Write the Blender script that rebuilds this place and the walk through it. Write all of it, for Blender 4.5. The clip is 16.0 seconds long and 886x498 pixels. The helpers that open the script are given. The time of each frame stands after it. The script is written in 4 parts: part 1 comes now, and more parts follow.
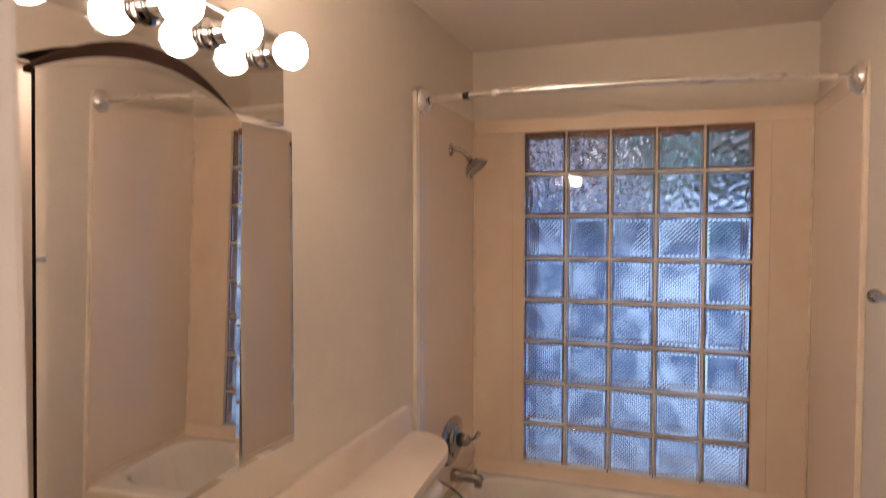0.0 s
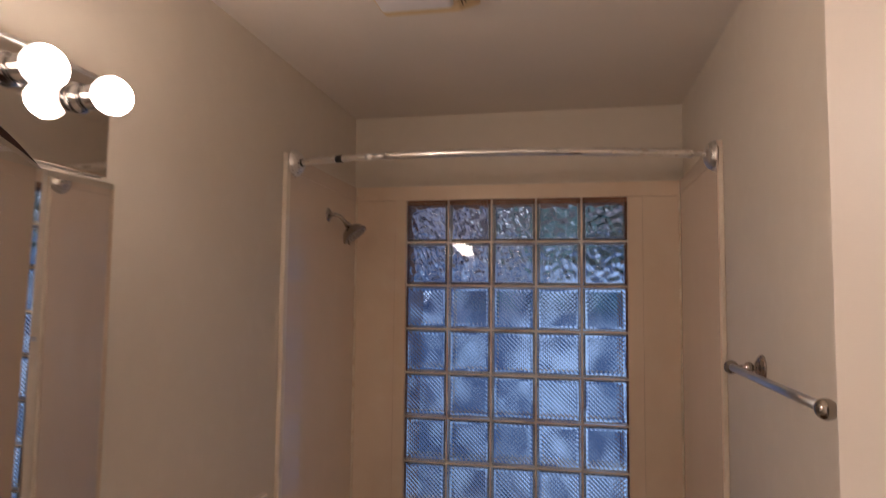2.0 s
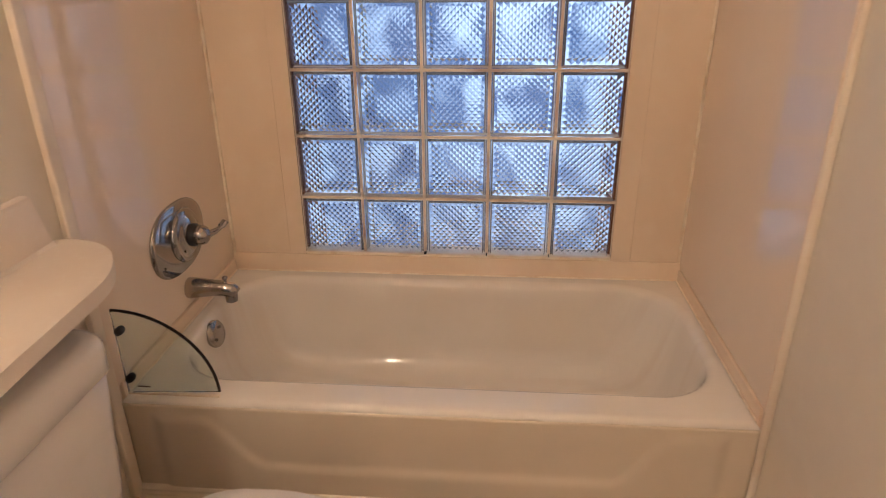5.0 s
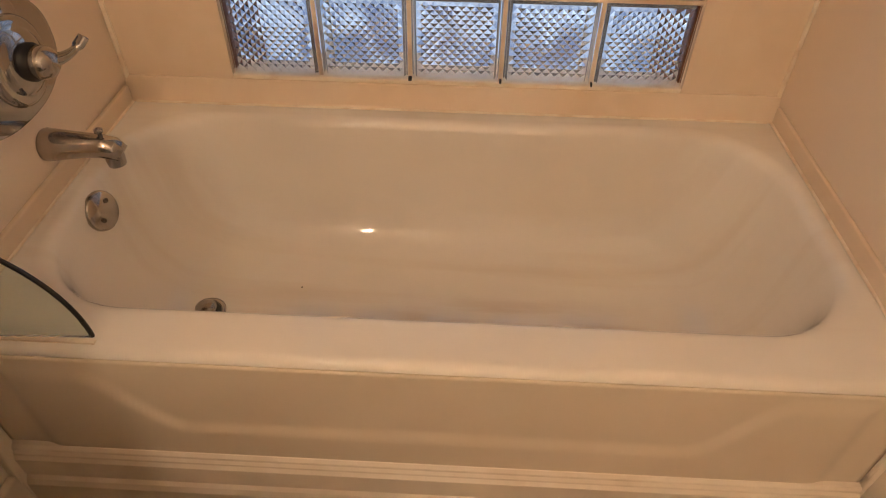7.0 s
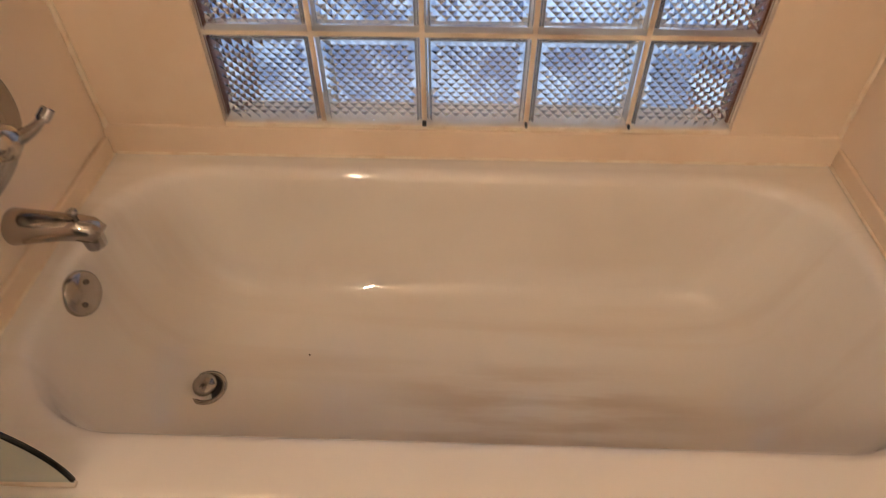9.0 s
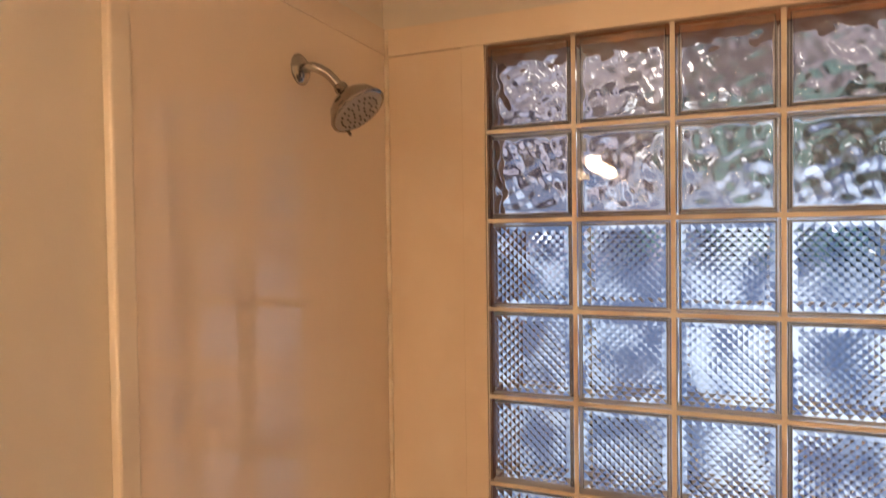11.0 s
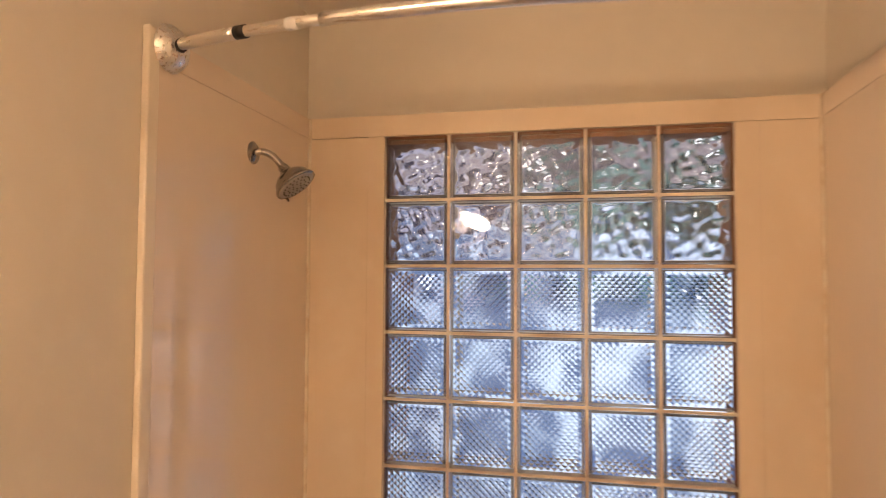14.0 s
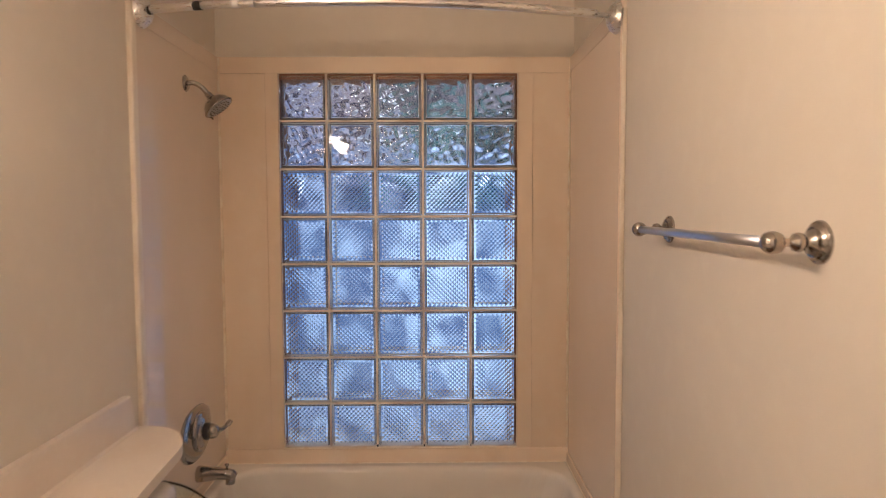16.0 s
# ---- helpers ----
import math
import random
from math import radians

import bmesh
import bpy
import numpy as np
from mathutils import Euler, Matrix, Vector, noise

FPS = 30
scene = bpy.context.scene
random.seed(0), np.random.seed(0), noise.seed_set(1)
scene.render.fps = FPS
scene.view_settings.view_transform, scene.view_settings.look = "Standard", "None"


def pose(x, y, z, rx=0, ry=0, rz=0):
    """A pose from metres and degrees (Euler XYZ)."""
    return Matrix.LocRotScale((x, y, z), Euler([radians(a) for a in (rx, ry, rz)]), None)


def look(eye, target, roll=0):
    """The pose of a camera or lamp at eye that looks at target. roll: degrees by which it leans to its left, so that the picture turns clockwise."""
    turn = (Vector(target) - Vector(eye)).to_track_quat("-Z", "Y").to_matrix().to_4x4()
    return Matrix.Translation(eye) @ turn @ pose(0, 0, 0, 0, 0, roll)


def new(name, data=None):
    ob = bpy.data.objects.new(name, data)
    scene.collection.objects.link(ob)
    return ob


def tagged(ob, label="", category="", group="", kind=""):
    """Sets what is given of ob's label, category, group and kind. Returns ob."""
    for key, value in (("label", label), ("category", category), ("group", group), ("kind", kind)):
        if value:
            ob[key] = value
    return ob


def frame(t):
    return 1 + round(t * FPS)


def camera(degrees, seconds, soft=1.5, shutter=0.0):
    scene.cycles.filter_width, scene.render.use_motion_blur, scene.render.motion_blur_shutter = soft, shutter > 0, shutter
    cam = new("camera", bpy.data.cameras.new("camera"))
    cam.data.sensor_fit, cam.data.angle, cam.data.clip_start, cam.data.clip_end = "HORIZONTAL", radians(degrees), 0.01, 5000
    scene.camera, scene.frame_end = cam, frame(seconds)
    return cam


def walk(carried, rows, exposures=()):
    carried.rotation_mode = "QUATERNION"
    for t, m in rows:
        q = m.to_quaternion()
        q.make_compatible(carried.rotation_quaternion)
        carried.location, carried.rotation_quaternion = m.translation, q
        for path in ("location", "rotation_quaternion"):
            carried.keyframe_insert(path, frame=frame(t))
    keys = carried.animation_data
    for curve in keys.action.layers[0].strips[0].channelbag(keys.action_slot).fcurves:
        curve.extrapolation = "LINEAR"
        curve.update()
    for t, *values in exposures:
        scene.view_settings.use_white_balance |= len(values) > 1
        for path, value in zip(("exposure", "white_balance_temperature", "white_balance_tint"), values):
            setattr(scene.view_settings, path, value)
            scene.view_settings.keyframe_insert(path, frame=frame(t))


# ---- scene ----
cam = camera(68.9, 16.0, 1.0, 0.5)
PATH = [
    (0, (0.931, -3.099, 1.649), (0.264, -1.215, 1.571), 0.0),
    (0.5, (0.945, -3.134, 1.675), (0.333, -1.235, 1.819), 0.5),
    (1, (0.976, -3.148, 1.692), (0.481, -1.221, 1.897), 0.7),
    (1.5, (1.019, -3.085, 1.676), (0.587, -1.143, 1.878), 0.8),
    (2, (1.027, -2.964, 1.64), (0.633, -1.008, 1.783), 0.6),
    (2.5, (0.97, -2.823, 1.573), (0.701, -0.842, 1.499), -0.1),
    (3, (0.955, -2.743, 1.51), (0.755, -0.778, 1.193), -0.2),
    (3.5, (0.964, -2.593, 1.471), (0.796, -0.666, 0.961), -0.4),
    (3.7, (0.973, -2.518, 1.448), (0.803, -0.614, 0.861), -0.4),
    (5.8, (0.823, -1.569, 1.295), (0.716, 0.145, 0.272), -0.3),
    (6, (0.818, -1.467, 1.273), (0.741, 0.182, 0.145), 0.3),
    (6.5, (0.815, -1.358, 1.198), (0.75, 0.134, -0.132), 0.8),
    (7, (0.792, -1.335, 1.195), (0.733, 0.13, -0.165), 0.8),
    (7.5, (0.803, -1.279, 1.238), (0.744, 0.178, -0.13), 1.1),
    (8, (0.779, -1.206, 1.233), (0.739, 0.228, -0.16), 0.4),
    (8.5, (0.748, -1.127, 1.205), (0.723, 0.259, -0.236), 0.1),
    (9, (0.736, -1.089, 1.238), (0.683, 0.304, -0.196), -0.3),
    (9.5, (0.752, -1.119, 1.39), (0.504, 0.49, 0.229), -2.1),
    (10, (0.769, -1.253, 1.508), (0.194, 0.542, 0.839), -3.6),
    (10.2, (0.763, -1.334, 1.557), (0.113, 0.5, 1.094), -3.3),
    (12.3, (0.712, -1.454, 1.687), (-0.106, 0.37, 1.769), 0.6),
    (12.5, (0.72, -1.467, 1.682), (-0.081, 0.365, 1.753), 0.5),
    (13, (0.748, -1.523, 1.646), (0.021, 0.339, 1.703), 0.9),
    (13.5, (0.836, -1.677, 1.639), (0.212, 0.221, 1.721), 0.5),
    (14, (0.855, -1.915, 1.649), (0.43, 0.038, 1.739), 0.3),
    (14.5, (0.873, -2.143, 1.596), (0.627, -0.161, 1.687), -0.3),
    (15, (0.908, -2.359, 1.564), (0.863, -0.36, 1.623), -0.3),
    (15.5, (0.952, -2.525, 1.535), (0.971, -0.527, 1.454), -0.3),
    (16, (0.918, -2.774, 1.515), (0.939, -0.777, 1.391), -0.2),
]
EXPOSURES = [(0.0, 0.1, 5550, 15), (0.5, -0.4, 5450, 16), (1.5, -0.62, 5400, 17), (2.0, -0.7, 5300, 16), (2.5, -0.4, 5300, 15), (3.0, 0.1, 5400, 13), (3.5, 0.24, 5400, 13), (6.0, 0.54, 6300, 14), (7.0, 0.55, 6550, 13), (8.5, 0.52, 6300, 13), (9.0, 0.6, 6000, 12), (10.0, 0.46, 6900, 16), (12.5, 0.56, 7150, 17), (14.0, 0.57, 7050, 16), (15.0, 0.45, 6300, 13), (16.0, 0.2, 5600, 12)]
walk(cam, [(t, look(eye, target, roll)) for t, eye, target, roll in PATH], EXPOSURES)
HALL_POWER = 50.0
BULB_POWER, BACK_POWER, DAY_POWER = 160.0, 20.0, 0.75
MIRROR_TURN, MIRROR_TILT, WING_TURN = 4.2, 1.4, -3.0

# ---- world and light ----
world = bpy.data.worlds.new("world")
scene.world = world
world.use_nodes = True
wn = world.node_tree
sky = wn.nodes.new("ShaderNodeTexSky")
sky.sky_type, sky.sun_disc = "NISHITA", False
sky.sun_elevation, sky.sun_rotation = radians(38), radians(200)
wn.nodes["Background"].inputs["Strength"].default_value = 0.08
wn.links.new(sky.outputs["Color"], wn.nodes["Background"].inputs["Color"])


# unseen hall fill, added at an assumed west opening to brighten jamb and room
fill_light = bpy.data.lights.new("hall_fill", "AREA")
fill_light.shape, fill_light.size, fill_light.size_y, fill_light.energy, fill_light.color = "RECTANGLE", 1.2, 1.2, HALL_POWER, (0.92, 0.93, 0.95)
new("hall_fill", fill_light).matrix_world = look((-0.82, -3.85, 1.5), (3.0, -3.85, 1.4))

# ---- materials ----
def material(name, colour, rough=0.5, metal=0.0, transmission=0.0, ior=1.5, coat=0.0, specular=0.5):
    m = bpy.data.materials.new(name)
    m.use_nodes = True
    p = m.node_tree.nodes["Principled BSDF"]
    p.inputs["Base Color"].default_value = (*colour, 1)
    p.inputs["Roughness"].default_value = rough
    p.inputs["Metallic"].default_value = metal
    p.inputs["Transmission Weight"].default_value = transmission
    p.inputs["IOR"].default_value = ior
    p.inputs["Coat Weight"].default_value = coat
    p.inputs["Coat Roughness"].default_value = 0.06
    p.inputs["Specular IOR Level"].default_value = specular
    return m


def coords(m, random_shift=False):
    nodes, links = m.node_tree.nodes, m.node_tree.links
    tex = nodes.new("ShaderNodeTexCoord")
    if not random_shift:
        return tex.outputs["Object"]
    info, add = nodes.new("ShaderNodeObjectInfo"), nodes.new("ShaderNodeVectorMath")
    scale = nodes.new("ShaderNodeMath")
    scale.operation, scale.inputs[1].default_value = "MULTIPLY", 40.0
    links.new(info.outputs["Random"], scale.inputs[0])
    links.new(tex.outputs["Object"], add.inputs[0])
    links.new(scale.outputs[0], add.inputs[1])
    return add.outputs[0]


def vary(m, other, scale, low=0.35, high=0.7, detail=4.0, stretch=(1, 1, 1), amount=1.0, shift=False):
    """Mixes the base colour towards another along a noise."""
    nodes, links = m.node_tree.nodes, m.node_tree.links
    p = nodes["Principled BSDF"]
    mapping, noise_tex = nodes.new("ShaderNodeMapping"), nodes.new("ShaderNodeTexNoise")
    ramp, mix = nodes.new("ShaderNodeMapRange"), nodes.new("ShaderNodeMix")
    mapping.inputs["Scale"].default_value = stretch
    noise_tex.inputs["Scale"].default_value, noise_tex.inputs["Detail"].default_value = scale, detail
    ramp.inputs["From Min"].default_value, ramp.inputs["From Max"].default_value = low, high
    ramp.inputs["To Max"].default_value = amount
    mix.data_type = "RGBA"
    links.new(coords(m, shift), mapping.inputs["Vector"])
    links.new(mapping.outputs[0], noise_tex.inputs["Vector"])
    links.new(noise_tex.outputs["Fac"], ramp.inputs["Value"])
    links.new(ramp.outputs[0], mix.inputs["Factor"])
    old = p.inputs["Base Color"]
    if old.links:
        links.new(old.links[0].from_socket, mix.inputs["A"])
    else:
        mix.inputs["A"].default_value = old.default_value
    mix.inputs["B"].default_value = (*other, 1)
    links.new(mix.outputs["Result"], old)
    return m


def rough_vary(m, scale, low, high, stretch=(1, 1, 1)):
    nodes, links = m.node_tree.nodes, m.node_tree.links
    mapping, noise_tex, ramp = nodes.new("ShaderNodeMapping"), nodes.new("ShaderNodeTexNoise"), nodes.new("ShaderNodeMapRange")
    mapping.inputs["Scale"].default_value = stretch
    noise_tex.inputs["Scale"].default_value, noise_tex.inputs["Detail"].default_value = scale, 3.0
    ramp.inputs["From Min"].default_value, ramp.inputs["From Max"].default_value = 0.3, 0.7
    ramp.inputs["To Min"].default_value, ramp.inputs["To Max"].default_value = low, high
    links.new(coords(m), mapping.inputs["Vector"])
    links.new(mapping.outputs[0], noise_tex.inputs["Vector"])
    links.new(noise_tex.outputs["Fac"], ramp.inputs["Value"])
    links.new(ramp.outputs[0], nodes["Principled BSDF"].inputs["Roughness"])
    return m


def relief(m, scale, strength, distance=0.001, detail=3.0, stretch=(1, 1, 1)):
    nodes, links = m.node_tree.nodes, m.node_tree.links
    p = nodes["Principled BSDF"]
    mapping, noise_tex, bump = nodes.new("ShaderNodeMapping"), nodes.new("ShaderNodeTexNoise"), nodes.new("ShaderNodeBump")
    mapping.inputs["Scale"].default_value = stretch
    noise_tex.inputs["Scale"].default_value, noise_tex.inputs["Detail"].default_value = scale, detail
    bump.inputs["Strength"].default_value, bump.inputs["Distance"].default_value = strength, distance
    links.new(coords(m), mapping.inputs["Vector"])
    links.new(mapping.outputs[0], noise_tex.inputs["Vector"])
    links.new(noise_tex.outputs["Fac"], bump.inputs["Height"])
    old = p.inputs["Normal"]
    if old.links:
        links.new(old.links[0].from_socket, bump.inputs["Normal"])
    links.new(bump.outputs[0], old)
    return m


def streaks(m, colour, centre, reach, amount):
    """Brown water streaks lying round one place on a surface."""
    nodes, links = m.node_tree.nodes, m.node_tree.links
    p = nodes["Principled BSDF"]
    shift, squeeze, size = nodes.new("ShaderNodeVectorMath"), nodes.new("ShaderNodeVectorMath"), nodes.new("ShaderNodeVectorMath")
    shift.operation, squeeze.operation, size.operation = "SUBTRACT", "DIVIDE", "LENGTH"
    shift.inputs[1].default_value, squeeze.inputs[1].default_value = centre, reach
    fade, mapping, noise_tex = nodes.new("ShaderNodeMapRange"), nodes.new("ShaderNodeMapping"), nodes.new("ShaderNodeTexNoise")
    ramp, times, mix = nodes.new("ShaderNodeMapRange"), nodes.new("ShaderNodeMath"), nodes.new("ShaderNodeMix")
    fade.interpolation_type = "SMOOTHSTEP"
    fade.inputs["From Min"].default_value, fade.inputs["From Max"].default_value = 1.0, 0.3
    mapping.inputs["Scale"].default_value = (1.6, 11.0, 1.0)
    noise_tex.inputs["Scale"].default_value, noise_tex.inputs["Detail"].default_value = 2.4, 5.0
    ramp.inputs["From Min"].default_value, ramp.inputs["From Max"].default_value, ramp.inputs["To Max"].default_value = 0.42, 0.62, amount
    times.operation, mix.data_type = "MULTIPLY", "RGBA"
    where = coords(m)
    links.new(where, shift.inputs[0])
    links.new(shift.outputs[0], squeeze.inputs[0])
    links.new(squeeze.outputs[0], size.inputs[0])
    links.new(size.outputs["Value"], fade.inputs["Value"])
    links.new(where, mapping.inputs["Vector"])
    links.new(mapping.outputs[0], noise_tex.inputs["Vector"])
    links.new(noise_tex.outputs["Fac"], ramp.inputs["Value"])
    links.new(fade.outputs[0], times.inputs[0])
    links.new(ramp.outputs[0], times.inputs[1])
    links.new(times.outputs[0], mix.inputs["Factor"])
    links.new(p.inputs["Base Color"].links[0].from_socket, mix.inputs["A"])
    mix.inputs["B"].default_value = (*colour, 1)
    links.new(mix.outputs["Result"], p.inputs["Base Color"])


PAINT = material("wall_paint", (0.772, 0.695, 0.587), 0.55)
vary(PAINT, (0.728, 0.656, 0.548), 1.3, 0.3, 0.75)
vary(PAINT, (0.80, 0.735, 0.625), 14, 0.5, 0.8, amount=0.5)
relief(PAINT, 260, 0.25, 0.0008)
relief(PAINT, 9, 0.18, 0.004)
CEILING = material("ceiling_paint", (0.85, 0.78, 0.69), 0.7)
vary(CEILING, (0.81, 0.74, 0.65), 1.6, 0.3, 0.75)
relief(CEILING, 200, 0.3, 0.0008)
PANEL = material("surround_panel", (0.89, 0.75, 0.61), 0.06, coat=0.25)
vary(PANEL, (0.85, 0.70, 0.555), 2.2, 0.35, 0.75)
vary(PANEL, (0.91, 0.79, 0.66), 5, 0.55, 0.8, detail=7, stretch=(1, 1, 0.25), amount=0.6)
rough_vary(PANEL, 5, 0.028, 0.06)
relief(PANEL, 3.5, 0.04, 0.006, 1.0)
BOARD = material("surround_board", (0.85, 0.69, 0.52), 0.24)
vary(BOARD, (0.78, 0.60, 0.42), 3, 0.45, 0.8, stretch=(1, 1, 0.5))
vary(BOARD, (0.89, 0.76, 0.61), 11, 0.5, 0.8, detail=6, amount=0.5)
relief(BOARD, 30, 0.15, 0.001)
CAULK = material("old_caulk", (0.87, 0.76, 0.60), 0.4)
vary(CAULK, (0.74, 0.56, 0.37), 24, 0.45, 0.75)
relief(CAULK, 50, 0.3, 0.002)
TRIM = material("trim_paint", (0.86, 0.76, 0.62), 0.3)
vary(TRIM, (0.72, 0.60, 0.46), 7, 0.45, 0.8)
relief(TRIM, 40, 0.15, 0.001)
ENAMEL = material("bath_enamel", (0.90, 0.845, 0.76), 0.07, coat=0.5)
vary(ENAMEL, (0.68, 0.55, 0.41), 2.0, 0.52, 0.74, detail=6, stretch=(0.55, 6.0, 0.5), amount=0.38)
vary(ENAMEL, (0.85, 0.78, 0.68), 5, 0.45, 0.75, amount=0.5)
streaks(ENAMEL, (0.52, 0.36, 0.20), (0.90, -0.43, 0.10), (0.42, 0.17, 0.25), 0.36)
rough_vary(ENAMEL, 7, 0.03, 0.06)
ENAMEL.node_tree.nodes["Principled BSDF"].inputs["Coat Roughness"].default_value = 0.025
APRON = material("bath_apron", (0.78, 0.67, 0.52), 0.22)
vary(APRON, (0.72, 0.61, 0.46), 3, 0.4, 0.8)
PORCELAIN = material("porcelain", (0.80, 0.75, 0.69), 0.12, coat=0.4)
vary(PORCELAIN, (0.75, 0.69, 0.62), 4, 0.45, 0.8)
LID = material("lid_plastic", (0.84, 0.80, 0.76), 0.3)
vary(LID, (0.78, 0.73, 0.68), 6, 0.45, 0.8)
COUNTER = material("cultured_marble", (0.84, 0.74, 0.63), 0.28, coat=0.2)
vary(COUNTER, (0.79, 0.67, 0.55), 5, 0.4, 0.75, detail=6)
vary(COUNTER, (0.88, 0.80, 0.70), 60, 0.55, 0.75, amount=0.4)
CHROME = material("chrome", (0.38, 0.37, 0.365), 0.09, 1.0)
rough_vary(CHROME, 60, 0.04, 0.10)
NICKEL = material("aged_nickel", (0.42, 0.385, 0.35), 0.2, 1.0)
rough_vary(NICKEL, 45, 0.08, 0.22)
BRUSHED = material("brushed_steel", (0.82, 0.79, 0.75), 0.3, 1.0)
rough_vary(BRUSHED, 30, 0.24, 0.36, (0.2, 6, 6))
BARSTEEL = material("bar_steel", (0.60, 0.62, 0.68), 0.28, 1.0)
BLACK = material("black_rubber_and_shade", (0.015, 0.014, 0.013), 0.5)
SPRAY = material("spray_face", (0.42, 0.38, 0.34), 0.35, 0.2)
MIRROR = material("mirror_silver", (0.92, 0.91, 0.89), 0.015, 1.0)
PLATE = material("mirrored_plate", (0.80, 0.77, 0.73), 0.03, 1.0)
rough_vary(PLATE, 20, 0.02, 0.06)
CABINET = material("cabinet_body", (0.78, 0.70, 0.62), 0.4)
vary(CABINET, (0.72, 0.63, 0.54), 8)
# near-black colour painting the reflection over the arch and the gap's shade
PAINTED_DARK = material("painted_dark", (0.010, 0.0055, 0.0038), 0.9, specular=0.0)
VENT = material("yellowed_plastic", (0.80, 0.63, 0.34), 0.45)
vary(VENT, (0.72, 0.52, 0.23), 9, 0.4, 0.75)
# tan and dark mottled colours painting the shade in the fan cover's slots
VENTGAP = material("louvre_gap_shade", (0.48, 0.33, 0.17), 0.7)
vary(VENTGAP, (0.34, 0.21, 0.10), 40, 0.45, 0.7)
VENTDARK = material("vent_slot_shade", (0.30, 0.21, 0.12), 0.8)
vary(VENTDARK, (0.12, 0.08, 0.05), 60, 0.4, 0.7)
LENS = material("white_lens", (0.85, 0.82, 0.80), 0.35)
GROUT = material("stained_grout", (0.84, 0.73, 0.58), 0.8)
vary(GROUT, (0.32, 0.15, 0.06), 5, 0.48, 0.68, detail=6, amount=0.65)
vary(GROUT, (0.74, 0.58, 0.42), 5, 0.5, 0.75, amount=0.8)
relief(GROUT, 90, 0.4, 0.002)
FLOOR = material("floor_vinyl", (0.26, 0.15, 0.085), 0.45)
vary(FLOOR, (0.16, 0.09, 0.05), 6, 0.4, 0.7)
DOORPAINT = material("door_paint", (0.80, 0.72, 0.63), 0.4)
vary(DOORPAINT, (0.75, 0.66, 0.57), 3)
relief(DOORPAINT, 70, 0.15, 0.001)
REVEAL = material("reveal_wood", (0.24, 0.09, 0.035), 0.7)
vary(REVEAL, (0.38, 0.15, 0.06), 14, 0.5, 0.75)
PIPE = material("worn_edge", (0.12, 0.09, 0.06), 0.4)

WAVY = material("wavy_glass", (0.92, 0.96, 0.98), 0.0, transmission=1.0, ior=1.5)
relief(WAVY, 45, 0.16, 0.0010, 1.0)
FROSTED = material("moulded_glass", (0.92, 0.97, 1.0), 0.01, transmission=1.0, ior=1.45)
SHIELD = material("shield_glass", (0.86, 0.95, 0.90), 0.0, transmission=1.0, ior=1.2)
EDGE = material("dark_glass_edge", (0.008, 0.011, 0.010), 0.2)



def lit(name, power):
    m = bpy.data.materials.new(name)
    m.use_nodes = True
    m.node_tree.nodes.remove(m.node_tree.nodes["Principled BSDF"])
    glow = m.node_tree.nodes.new("ShaderNodeEmission")
    glow.inputs["Color"].default_value, glow.inputs["Strength"].default_value = (1.0, 0.74, 0.50, 1), power
    m.node_tree.links.new(glow.outputs[0], m.node_tree.nodes["Material Output"].inputs["Surface"])
    return m


# rear half of each globe gets a weaker glow to darken the wall behind
BULB, BULB_BACK = lit("lit_bulb", BULB_POWER), lit("dimmed_bulb_back", BACK_POWER)

# daylight beyond the window: pale haze below, broken foliage above, with added glow and dim patches
OUTSIDE = bpy.data.materials.new("daylight_distance")
OUTSIDE.use_nodes = True
on, ol = OUTSIDE.node_tree.nodes, OUTSIDE.node_tree.links
on.remove(on["Principled BSDF"])
otex, split = on.new("ShaderNodeTexCoord"), on.new("ShaderNodeSeparateXYZ")
ol.new(otex.outputs["Object"], split.inputs[0])


def outside_noise(scale, detail, low, high):
    n, r = on.new("ShaderNodeTexNoise"), on.new("ShaderNodeMapRange")
    n.inputs["Scale"].default_value, n.inputs["Detail"].default_value = scale, detail
    r.inputs["From Min"].default_value, r.inputs["From Max"].default_value = low, high
    ol.new(otex.outputs["Object"], n.inputs["Vector"])
    ol.new(n.outputs["Fac"], r.inputs["Value"])
    return r.outputs[0]


def outside_ramp(socket, low, high):
    r = on.new("ShaderNodeMapRange")
    r.interpolation_type = "SMOOTHSTEP"
    r.inputs["From Min"].default_value, r.inputs["From Max"].default_value = low, high
    ol.new(socket, r.inputs["Value"])
    return r.outputs[0]


def outside_mix(fac, a, b):
    mx = on.new("ShaderNodeMix")
    mx.data_type = "RGBA"
    ol.new(fac, mx.inputs["Factor"])
    for key, v in (("A", a), ("B", b)):
        if isinstance(v, tuple):
            mx.inputs[key].default_value = (*v, 1)
        else:
            ol.new(v, mx.inputs[key])
    return mx.outputs["Result"]


def outside_spot(x, z, inner, outer):
    """Fades from 1 to 0 about a place on the backdrop."""
    d = on.new("ShaderNodeVectorMath")
    d.operation, d.inputs[1].default_value = "DISTANCE", (x, 1.60, z)
    ol.new(otex.outputs["Object"], d.inputs[0])
    return outside_ramp(d.outputs["Value"], outer, inner)


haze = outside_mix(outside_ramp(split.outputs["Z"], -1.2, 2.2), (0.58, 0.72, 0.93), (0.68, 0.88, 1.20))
# mottling added so the block facets show contrast
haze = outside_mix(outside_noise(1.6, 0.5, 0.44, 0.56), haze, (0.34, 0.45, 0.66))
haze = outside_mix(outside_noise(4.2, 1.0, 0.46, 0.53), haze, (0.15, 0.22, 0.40))
